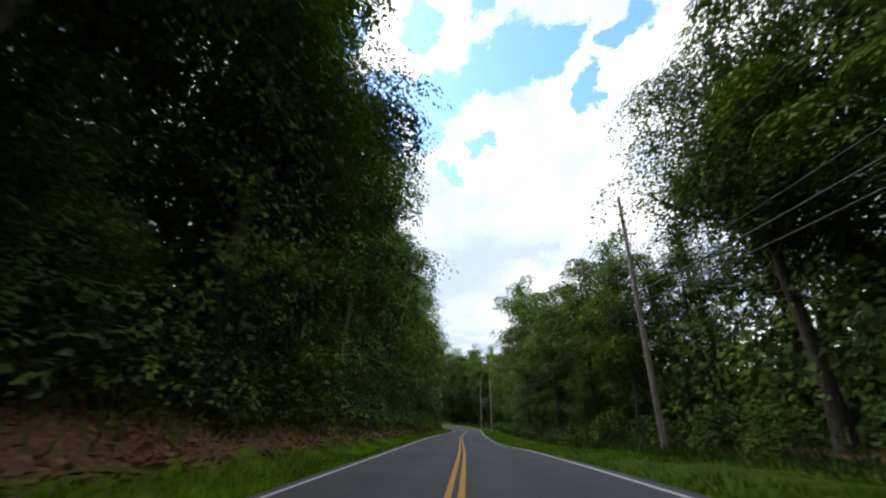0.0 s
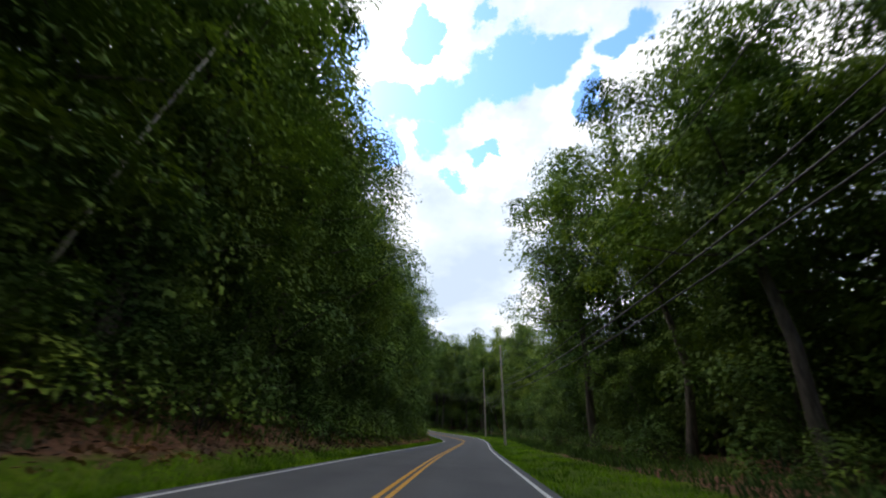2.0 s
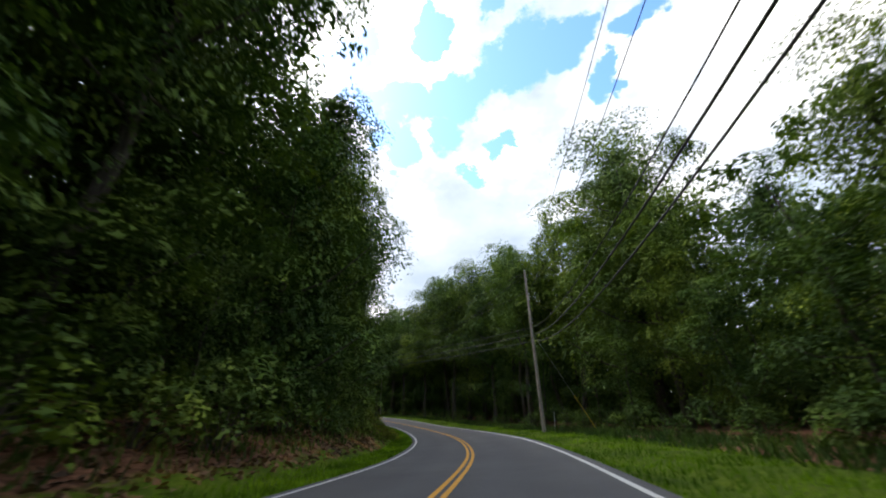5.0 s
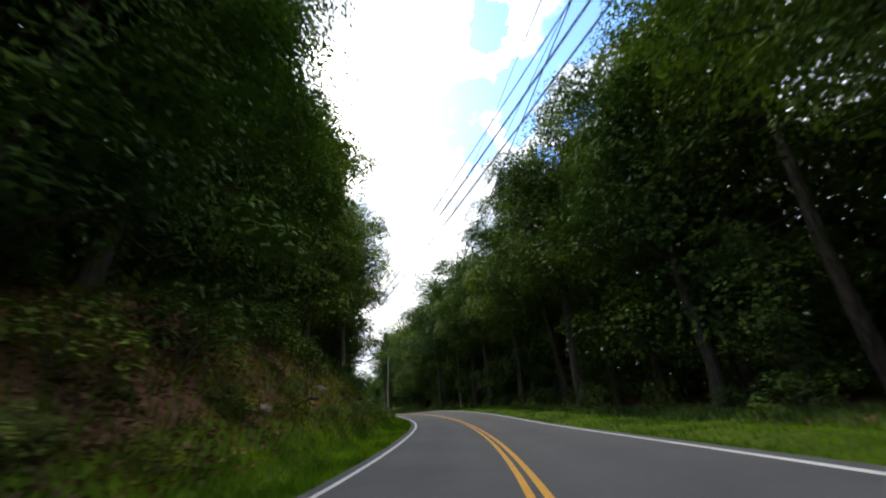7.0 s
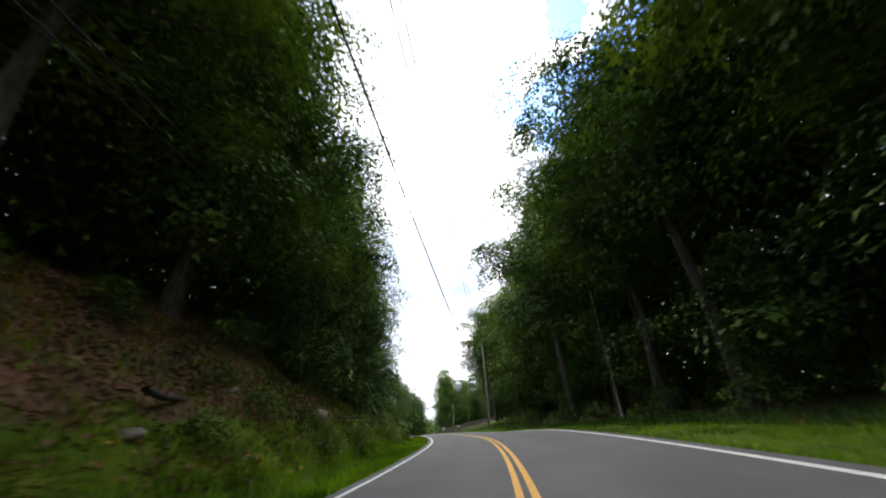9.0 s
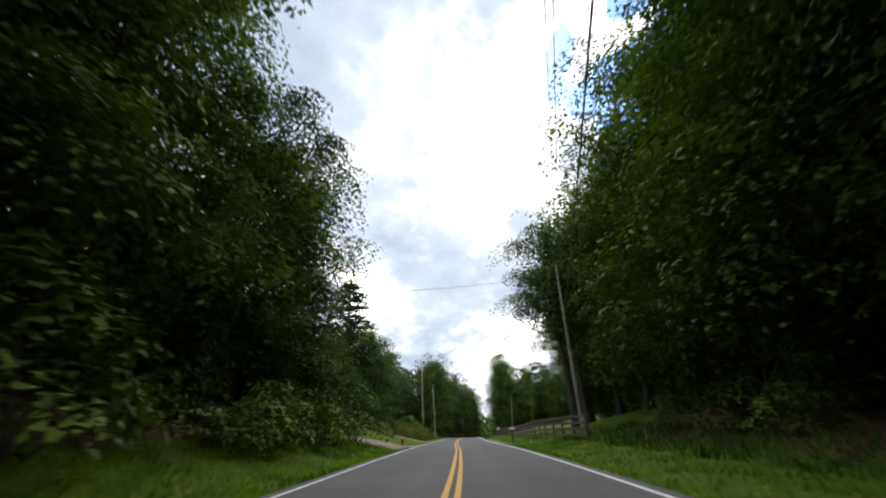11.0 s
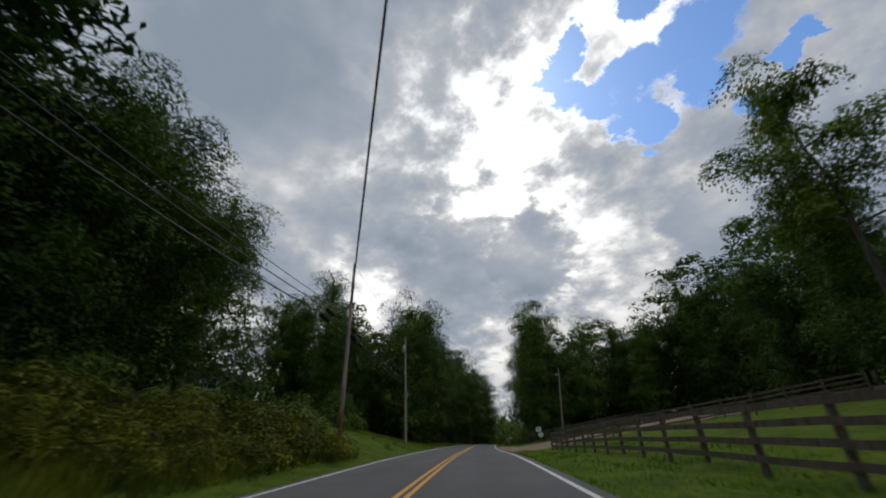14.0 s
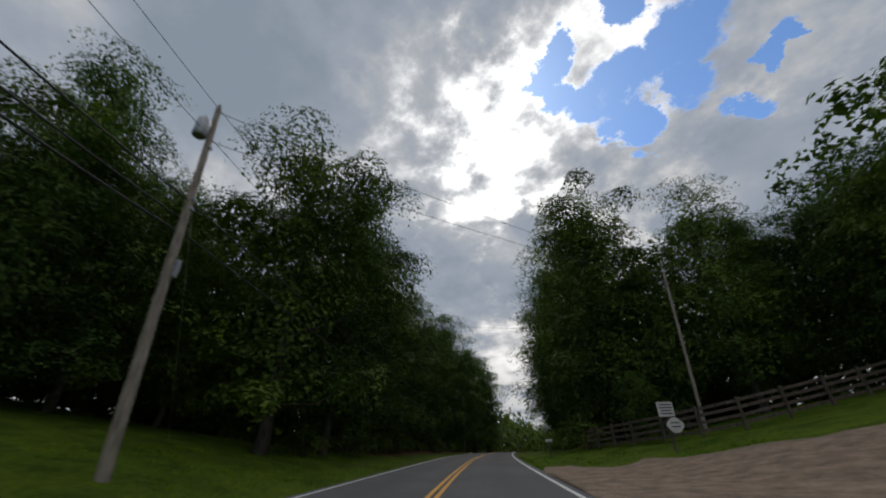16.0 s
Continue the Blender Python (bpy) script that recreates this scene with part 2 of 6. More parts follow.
def earth_material():
    """Ground: mown grass, leaf litter and gravel, mixed by what is kept on the mesh, with ragged borders."""
    m, nt, b = material("earth", 0.95, 0.0, 0.1)
    fine = add_noise(nt, 6.0, 8.0, 0.7)
    mid = add_noise(nt, 0.7, 5.0, 0.6)
    grass = add_ramp(nt, fine, [(0.3, (0.036, 0.066, 0.006)), (0.55, (0.084, 0.130, 0.011)), (0.75, (0.145, 0.172, 0.025))])
    # random turf tone, contrast raised to stand in for the lawn's shadow patches
    patch = add_ramp(nt, mid, [(0.35, (0.62, 0.70, 0.6)), (0.5, (1.0, 1.0, 0.9)), (0.68, (1.3, 1.2, 0.85))])
    grass = mix_color(nt, 1.0, grass, patch, "MULTIPLY")
    litter = add_ramp(nt, fine, [(0.3, (0.042, 0.024, 0.015)), (0.5, (0.165, 0.086, 0.054)), (0.68, (0.31, 0.175, 0.115)), (0.8, (0.40, 0.26, 0.18))])
    litter = mix_color(nt, 1.0, litter, add_ramp(nt, mid, [(0.3, (0.6, 0.6, 0.6)), (0.7, (1.1, 1.0, 0.95))]), "MULTIPLY")
    at = nt.nodes.new("ShaderNodeAttribute")
    at.attribute_name = "grass"
    add = nt.nodes.new("ShaderNodeMath")
    add.operation = "ADD"
    nt.links.new(at.outputs["Fac"], add.inputs[0])
    sub = nt.nodes.new("ShaderNodeMath")
    sub.operation = "MULTIPLY_ADD"
    nt.links.new(mid, sub.inputs[0])
    sub.inputs[1].default_value, sub.inputs[2].default_value = 1.2, -0.6
    nt.links.new(sub.outputs[0], add.inputs[1])
    fac = add_ramp(nt, add.outputs[0], [(0.40, (0, 0, 0)), (0.60, (1, 1, 1))])
    col = mix_color(nt, fac, litter, grass)
    nt.links.new(col, b.inputs["Base Color"])
    add_bump(nt, b, fine, 0.8, 0.08)
    return m


def bark_material(name, dark, light):
    m, nt, b = material(name, 0.9, 0.0, 0.15)
    tc = nt.nodes.new("ShaderNodeTexCoord")
    mp = nt.nodes.new("ShaderNodeMapping")
    mp.inputs["Scale"].default_value = (9, 9, 1.2)
    nt.links.new(tc.outputs["Object"], mp.inputs[0])
    n = nt.nodes.new("ShaderNodeTexNoise")
    n.inputs["Scale"].default_value, n.inputs["Detail"].default_value = 1.6, 7.0
    nt.links.new(mp.outputs[0], n.inputs["Vector"])
    col = add_ramp(nt, n.outputs["Fac"], [(0.3, dark), (0.7, light)])
    nt.links.new(col, b.inputs["Base Color"])
    add_bump(nt, b, n.outputs["Fac"], 0.7, 0.03)
    return m


ASPHALT = asphalt_material()
WHITE_LINE = paint_material("white_line_paint", (0.72, 0.72, 0.70))
YELLOW_LINE = paint_material("yellow_line_paint", (0.72, 0.36, 0.035))
EARTH = earth_material()
GRAVEL = plain("gravel", [(0.3, (0.175, 0.125, 0.088)), (0.5, (0.285, 0.207, 0.148)), (0.7, (0.40, 0.305, 0.225))], 16.0, 0.95, 0, 0.7, 0.03, coarse=0.5)
DIRT = plain("packed_dirt", [(0.3, (0.12, 0.082, 0.055)), (0.5, (0.24, 0.17, 0.118)), (0.7, (0.34, 0.26, 0.19))], 11.0, 0.95, 0, 0.6, 0.03, coarse=0.45)
LEAVES = leaf_material("leaves", (0.030, 0.058, 0.016), (0.110, 0.176, 0.045), 0.13)
LEAVES_LIGHT = leaf_material("leaves_light", (0.055, 0.096, 0.024), (0.165, 0.235, 0.060), 0.15)
NEEDLES = leaf_material("pine_needles", (0.012, 0.03, 0.014), (0.035, 0.068, 0.028), 0.2)
GRASS = leaf_material("grass_blades", (0.062, 0.125, 0.008), (0.165, 0.285, 0.020), 0.3, 0.06)
WEEDS = leaf_material("weed_stalks", (0.05, 0.062, 0.008), (0.17, 0.18, 0.028), 0.2, 0.05)
DRY = leaf_material("dry_leaves", (0.085, 0.046, 0.033), (0.33, 0.190, 0.132), 0.12)
BARK = bark_material("bark", (0.03, 0.026, 0.022), (0.115, 0.10, 0.085))
POLE_WOOD = bark_material("weathered_pole_wood", (0.18, 0.152, 0.125), (0.46, 0.40, 0.34))
FENCE_WOOD = bark_material("weathered_fence_wood", (0.06, 0.047, 0.038), (0.20, 0.16, 0.13))
WIRE = plain("black_cable", [(0.3, (0.03, 0.03, 0.032)), (0.7, (0.07, 0.07, 0.072))], 20, 0.6, 0, 0)
STEEL = plain("galvanised_steel", [(0.3, (0.28, 0.29, 0.30)), (0.7, (0.45, 0.46, 0.47))], 12, 0.45, 0.8, 0.1)
PORCELAIN = plain("grey_porcelain", [(0.3, (0.35, 0.35, 0.36)), (0.7, (0.5, 0.5, 0.5))], 12, 0.3, 0, 0)


# ---- the road's line ----
# x, y, z of the middle of the road about every second of the drive, and its banking
KNOTS = [
    (-0.21, 0.02, -0.00, 0.048), (0.91, 17.84, -0.32, 0.012), (1.78, 35.98, -0.81, -0.044), (2.78, 54.31, -1.10, -0.017),
    (4.18, 72.55, -1.43, -0.005), (5.82, 90.75, -1.62, 0.024), (6.66, 109.15, -1.81, 0.038), (4.54, 127.61, -1.66, 0.024),
    (-1.07, 145.55, -1.06, -0.018), (-9.27, 162.80, -0.12, 0.024), (-19.84, 178.96, 0.81, 0.036), (-32.59, 193.76, 1.44, 0.026),
    (-46.63, 207.72, 2.01, 0.022), (-61.32, 221.45, 2.39, 0.036), (-75.80, 235.65, 2.82, 0.048), (-90.17, 250.18, 3.27, 0.031),
    (-104.66, 264.98, 3.44, -0.008), (-117.42, 278.19, 3.66, 0.004), (-129.83, 291.78, 3.88, 0.002), (-141.73, 305.88, 4.02, 0.001),
    (-153.04, 320.57, 4.05, 0.001), (-163.4, 335.9, 3.75, 0.0), (-172.9, 351.7, 3.3, 0.0), (-181.4, 368.1, 2.8, 0.0),
]


def smooth_line(rows, step):
    """Catmull-Rom through the rows, sampled at even steps along the ground, with straight run-outs."""
    p = np.array(rows)
    first, last = p[1] - p[0], p[-1] - p[-2]
    first[2], last[2] = 0.0, 0.0
    p = np.vstack([p[0] - first * np.arange(8, 0, -1)[:, None], p, p[-1] + last * np.arange(1, 30)[:, None]])
    p[:8, 3], p[-29:, 3] = 0.0, 0.0
    p[-29:, 2] += -0.35 * np.clip(np.arange(29) - 3, 0, 12)
    pts = []
    for i in range(1, len(p) - 2):
        a, b, c, d = p[i - 1], p[i], p[i + 1], p[i + 2]
        for u in np.linspace(0, 1, 24, endpoint=False):
            pts.append(0.5 * (2 * b + (c - a) * u + (2 * a - 5 * b + 4 * c - d) * u * u + (3 * b - a - 3 * c + d) * u ** 3))
    pts = np.array(pts)
    run = np.concatenate([[0], np.cumsum(np.linalg.norm(np.diff(pts[:, :2], axis=0), axis=1))])
    zero = run[np.argmin(np.linalg.norm(pts[:, :2] - np.array(rows[0][:2]), axis=1))]
    run -= zero
    s = np.arange(run[0], run[-1], step)
    return s, np.stack([np.interp(s, run, pts[:, k]) for k in range(4)], 1)


RS, RP = smooth_line(KNOTS, 1.0)
RT = np.gradient(RP[:, :2], axis=0)
RT /= np.linalg.norm(RT, axis=1)[:, None]


def at_s(s):
    """Middle of the road, way ahead and banking at s metres."""
    p = np.array([np.interp(s, RS, RP[:, k]) for k in range(4)])
    t = np.array([np.interp(s, RS, RT[:, k]) for k in range(2)])
    return p, t / np.linalg.norm(t)


# what the ground does beside the road: s, verge's end, bank's slope, bank's height, slope beyond (left), then the same (right)
SHAPE = [
    (-200, 5.0, 0.42, 2.5, 0.10, 9.0, 0.05, 1.0, 0.02), (50, 5.2, 0.42, 2.6, 0.10, 9.0, 0.05, 1.0, 0.02),
    (80, 5.6, 0.30, 2.0, 0.12, 9.0, 0.05, 1.0, 0.02), (122, 5.2, 0.42, 2.6, 0.12, 9.0, 0.05, 1.0, 0.02),
    (140, 4.9, 0.82, 5.0, 0.15, 9.0, 0.05, 1.0, 0.03), (180, 5.0, 0.85, 5.5, 0.15, 8.0, 0.08, 2.0, 0.03),
    (205, 5.5, 0.45, 3.0, 0.12, 8.0, 0.08, 2.0, 0.03), (230, 6.0, 0.20, 2.5, 0.12, 6.2, 0.22, 4.0, 0.05),
    (242, 5.0, 0.14, 5.0, 0.10, 6.0, 0.23, 4.0, 0.05), (258, 5.2, 0.16, 6.0, 0.10, 7.4, 0.16, 4.0, 0.05), (280, 5.5, 0.20, 7.5, 0.12, 7.2, 0.18, 4.0, 0.05), (300, 5.4, 0.27, 10.0, 0.12, 7.5, 0.18, 6.5, 0.06),
    (322, 6.2, 0.22, 8.8, 0.10, 7.0, 0.20, 6.0, 0.08), (345, 7.0, 0.12, 4.0, 0.05, 6.5, 0.17, 4.0, 0.08), (380, 7.0, 0.10, 4.0, 0.05, 8.0, 0.08, 3.0, 0.05), (900, 7.0, 0.10, 4.0, 0.05, 8.0, 0.08, 3.0, 0.05),
]
_sh = np.array(SHAPE)


def rise(s, l):
    """Height of the ground over the road's surface; works on arrays."""
    s, l = np.asarray(s, float), np.asarray(l, float)
    a = np.abs(l)
    g = lambda k: np.interp(s, _sh[:, 0], np.where(True, _sh[:, k], 0))
    v, m1, h, m2 = [np.where(l < 0, g(k), g(k + 4)) for k in (1, 2, 3, 4)]
    out = np.maximum(a - v, 0)
    up = np.minimum(out * m1, h)
    far = np.maximum(out - h / np.maximum(m1, 0.01), 0)
    dip = -0.16 * np.exp(-((a - 4.5) / 0.8) ** 2) * (a > 3.4)
    return up + np.minimum(far, 120) * m2 + dip - 0.03 * (a > 3.45)


def crossfall(s, l, bank):
    """Tilt of the road across its width: the banking, and the outer lane lifted more through the bend."""
    return bank * np.clip(l, -3.5, 3.5) + np.interp(s, [98, 114, 188, 206], [0.0, 0.058, 0.052, 0.0]) * np.clip(l, 0.0, 3.5)


def place(s, l, dz=0.0):
    """World place beside the road, on the ground."""
    p, t = at_s(s)
    bank = float(crossfall(s, l, p[3]))
    return Vector((p[0] + t[1] * l, p[1] - t[0] * l, p[2] + bank + float(rise(s, l)) + dz))


def heading(s):
    """Turn about z that lets a thing's +y look along the road."""
    _, t = at_s(s)
    return math.degrees(math.atan2(-t[0], t[1]))


def mesh_np(name, verts, faces, mat, attrs=(), smooth=False):
    me = bpy.data.meshes.new(name)
    verts = np.asarray(verts, np.float32)
    faces = np.asarray(faces, np.int32)
    n, k = faces.shape
    me.vertices.add(len(verts))
    me.vertices.foreach_set("co", verts.ravel())
    me.loops.add(n * k)
    me.loops.foreach_set("vertex_index", faces.ravel())
    me.polygons.add(n)
    me.polygons.foreach_set("loop_start", np.arange(0, n * k, k, dtype=np.int32))
    if smooth:
        me.polygons.foreach_set("use_smooth", np.ones(n, bool))
    me.update(calc_edges=True)
    me.validate()
    for key, values in attrs:
        me.attributes.new(key, "FLOAT", "POINT").data.foreach_set("value", np.asarray(values, np.float32))
    me.materials.append(mat)
    return me


def grid_faces(rows, cols):
    i = np.arange(rows - 1)[:, None] * cols + np.arange(cols - 1)[None, :]
    return np.stack([i, i + 1, i + cols + 1, i + cols], -1).reshape(-1, 4)


def strip(name, s_values, l_values, mat, lift=0.0, ground=True, attr=None, rough=0.0, seed=1):
    """A sheet along the road from its middle line: rows by s, columns by l."""
    ss, ll = np.meshgrid(s_values, l_values, indexing="ij")
    p = np.stack([np.interp(ss, RS, RP[:, k]) for k in range(4)], -1)
    t = np.stack([np.interp(ss, RS, RT[:, k]) for k in range(2)], -1)
    t /= np.linalg.norm(t, axis=-1)[..., None]
    z = p[..., 2] + crossfall(ss, ll, p[..., 3]) + lift
    if ground:
        z = z + rise(ss, ll)
    if rough:
        rng = np.random.default_rng(seed)
        z = z + rng.normal(0, rough, z.shape) * np.clip((np.abs(ll) - 3.6) / 2, 0, 1)
    v = np.stack([p[..., 0] + t[..., 1] * ll, p[..., 1] - t[..., 0] * ll, z], -1).reshape(-1, 3)
    f = grid_faces(*ss.shape)
    if l_values[0] < l_values[-1]:
        f = f[:, ::-1]
    extra = [(attr[0], attr[1](ss, ll).ravel())] if attr else []
    return mesh_np(name, v, f, mat, extra, True)


def part(name, data, parent, label=""):
    ob = new(name, data)
    ob.parent = parent
    if label:
        tagged(ob, label)
    return ob


def bm_mesh(name, bm, mat):
    me = bpy.data.meshes.new(name)
    bm.to_mesh(me)
    bm.free()
    me.materials.append(mat)
    return me


# ---- road ----
S_ROAD = np.arange(-60, 640, 1.5)
road = tagged(new("road", strip("road", S_ROAD, np.linspace(-3.5, 3.5, 15), ASPHALT, 0.0, False, ("lane", lambda s, l: (np.abs(l) / 3.5) % 1.0))),
              "worn grey asphalt country road with two lanes", "road", kind="structure")
for lo, hi, mat, text in ((-3.26, -3.14, WHITE_LINE, "white edge line"), (3.14, 3.26, WHITE_LINE, "white edge line"),
                          (-0.16, -0.05, YELLOW_LINE, "yellow centre line"), (0.05, 0.16, YELLOW_LINE, "yellow centre line")):
    tagged(new("road_line", strip("road_line", S_ROAD, np.array([lo, hi]), mat, 0.005, False)), "worn painted " + text + " on the asphalt", "road line", kind="structure")


# ---- ground ----
def grass_share(s, l):
    """1: mown grass, 0: leaf litter of the woods."""
    a = np.abs(l)
    end_left = np.interp(s, [-200, 50, 80, 118, 135, 185, 205, 228, 240, 262, 300, 330, 345, 400], [5.6, 6.2, 6.6, 6.2, 6.4, 7.0, 7.5, 9.0, 40.0, 34.0, 56.0, 34.0, 9.0, 7.0])
    end_right = np.interp(s, [-200, 20, 60, 110, 180, 228, 240, 330, 350, 400], [8.6, 8.6, 7.2, 8.2, 8.2, 9.5, 38.0, 38.0, 10.0, 8.0])
    end = np.where(l < 0, end_left, end_right)
    return np.maximum(np.clip(0.5 + (end - a) / 1.6, -0.2, 1.2), np.clip((a - 30) / 40, 0, 0.62))


VERGE = np.array([3.42, 3.6, 3.9, 4.3, 4.7, 5.1, 5.6, 6.2, 7.0, 8.0, 9.0, 10.0, 11.5, 13.0, 15.0, 18.0, 22.0])
S_VERGE = np.arange(-60, 460, 1.2)
for side, text in ((-1, "grassy verge and leaf-strewn bank beside the road"), (1, "mown grassy verge running beside the road")):
    tagged(new("verge", strip("verge", S_VERGE, side * VERGE, EARTH, 0.0, True, ("grass", grass_share), 0.045, 5 + side)), text, "verge", kind="structure")


def far_ground():
    """One sheet to the horizon, a little under the verges near the road."""
    fine_x, fine_y = np.arange(-330, 180, 3.0), np.arange(-120, 520, 3.0)
    out = 3.0 * 1.35 ** np.arange(1, 23)
    run = np.cumsum(out)
    xs = np.concatenate([fine_x[0] - run[::-1], fine_x, fine_x[-1] + run])
    ys = np.concatenate([fine_y[0] - run[::-1], fine_y, fine_y[-1] + run])
    gx, gy = np.meshgrid(xs, ys, indexing="ij")
    q = np.stack([gx.ravel(), gy.ravel()], 1)
    best, s, l, z = np.full(len(q), 1e18), np.zeros(len(q)), np.zeros(len(q)), np.zeros(len(q))
    for k in range(0, len(RS), 4):
        d = q - RP[k, :2]
        d2 = (d ** 2).sum(1)
        m = d2 < best
        best[m], s[m], z[m] = d2[m], RS[k], RP[k, 2]
        l[m] = (d[m, 0] * RT[k, 1] - d[m, 1] * RT[k, 0])
    near = np.sqrt(best)
    l = np.sign(l) * near
    h = z + rise(s, l) - np.where(near < 21, 1.2, 0.15)
    edge = np.clip((near - 150) / 400, 0, 1)
    h = h * (1 - edge) + edge * 8.0
    me = mesh_np("ground", np.column_stack([q, h]), grid_faces(*gx.shape), EARTH, [("grass", grass_share(s, l))], True)
    return tagged(new("ground", me), "woodland floor with leaf litter and grass clearings", "ground", kind="structure")


far_ground()


# ---- trees ----
def tube(points, radii, sides=7):
    """Verts and quads of a tapering tube through the points."""
    pts = np.asarray(points, float)
    rad = np.asarray(radii, float)
    d = np.gradient(pts, axis=0)
    d /= np.linalg.norm(d, axis=1)[:, None] + 1e-9
    ref = np.where(np.abs(d[:, 2:3]) > 0.9, np.array([[1.0, 0, 0]]), np.array([[0, 0, 1.0]]))
    u = np.cross(d, ref)
    u /= np.linalg.norm(u, axis=1)[:, None] + 1e-9
    w = np.cross(d, u)
    a = np.linspace(0, 2 * np.pi, sides, endpoint=False)
    v = pts[:, None] + rad[:, None, None] * (np.cos(a)[None, :, None] * u[:, None] + np.sin(a)[None, :, None] * w[:, None])
    n = len(pts)
    i = np.arange(n - 1)[:, None] * sides
    j = np.arange(sides)[None, :]
    k = (j + 1) % sides
    f = np.stack([i + j, i + k, i + sides + k, i + sides + j], -1).reshape(-1, 4)
    return v.reshape(-1, 3), f


def join(chunks):
    vs, fs, base = [], [], 0
    for v, f in chunks:
        vs.append(v)
        fs.append(np.asarray(f) + base)
        base += len(v)
    return np.vstack(vs), np.vstack(fs)


def leaf_quads(centres, normals, size, rng, slim=0.55):
    """A bent diamond for each leaf or spray of leaves."""
    n = len(centres)
    nn = normals / (np.linalg.norm(normals, axis=1)[:, None] + 1e-9)
    r = rng.normal(size=(n, 3))
    u = np.cross(nn, r)
    u /= np.linalg.norm(u, axis=1)[:, None] + 1e-9
    w = np.cross(nn, u)
    sz = size * rng.uniform(0.6, 1.35, (n, 1))
    a = centres - u * sz * 0.5
    b = centres + w * sz * 0.5 * slim + nn * sz * 0.10
    c = centres + u * sz * 0.5 - nn * sz * 0.12
    d = centres - w * sz * 0.5 * slim + nn * sz * 0.10
    v = np.stack([a, b, c, d], 1).reshape(-1, 3)
    f = np.arange(4 * n).reshape(n, 4)
    return v, f


def leaf_tris(centres, normals, size, rng, slim=0.75):
    """A tilted triangle for each leaf."""
    n = len(centres)
    nn = normals / (np.linalg.norm(normals, axis=1)[:, None] + 1e-9)
    u = np.cross(nn, rng.normal(size=(n, 3)))
    u /= np.linalg.norm(u, axis=1)[:, None] + 1e-9
    w = np.cross(nn, u)
    sz = size * rng.uniform(0.6, 1.4, (n, 1))
    sh = rng.uniform(-0.25, 0.25, (n, 1))
    v = np.stack([centres - u * sz * 0.5, centres + u * sz * 0.15 + w * sz * slim * (0.5 + sh), centres + u * sz * 0.5 - w * sz * slim * (0.5 - sh)], 1)
    return v.reshape(-1, 3), np.arange(3 * n).reshape(n, 3)


def clump_leaves(centre, radius, count, size, rng, flat=0.46):
    """A bough end: a ledge of leaves, domed above, open below, drooping round its rim."""
    a = rng.uniform(0, 2 * math.pi, count)
    u = np.sqrt(rng.uniform(0, 1, count))
    lobes = 1 + 0.24 * np.sin(a * 3 + rng.uniform(0, 6)) + 0.16 * np.sin(a * 5 + rng.uniform(0, 6))
    r = u * lobes
    top = np.sqrt(np.clip(1 - u ** 2, 0, 1))
    z = flat * top - 0.24 * r ** 2.2 * rng.uniform(0.5, 1.3, count) + rng.normal(0, 0.06, count)
    z -= np.where(rng.uniform(0, 1, count) < 0.25, rng.uniform(0, 0.5, count), 0)
    p = np.stack([np.cos(a) * r, np.sin(a) * r, z], 1) * radius
    n = np.stack([np.cos(a) * u ** 2 * 1.1, np.sin(a) * u ** 2 * 1.1, 0.35 + top], 1) + rng.normal(0, 0.15, (count, 3))
    return leaf_tris(centre + p, n, size, rng)


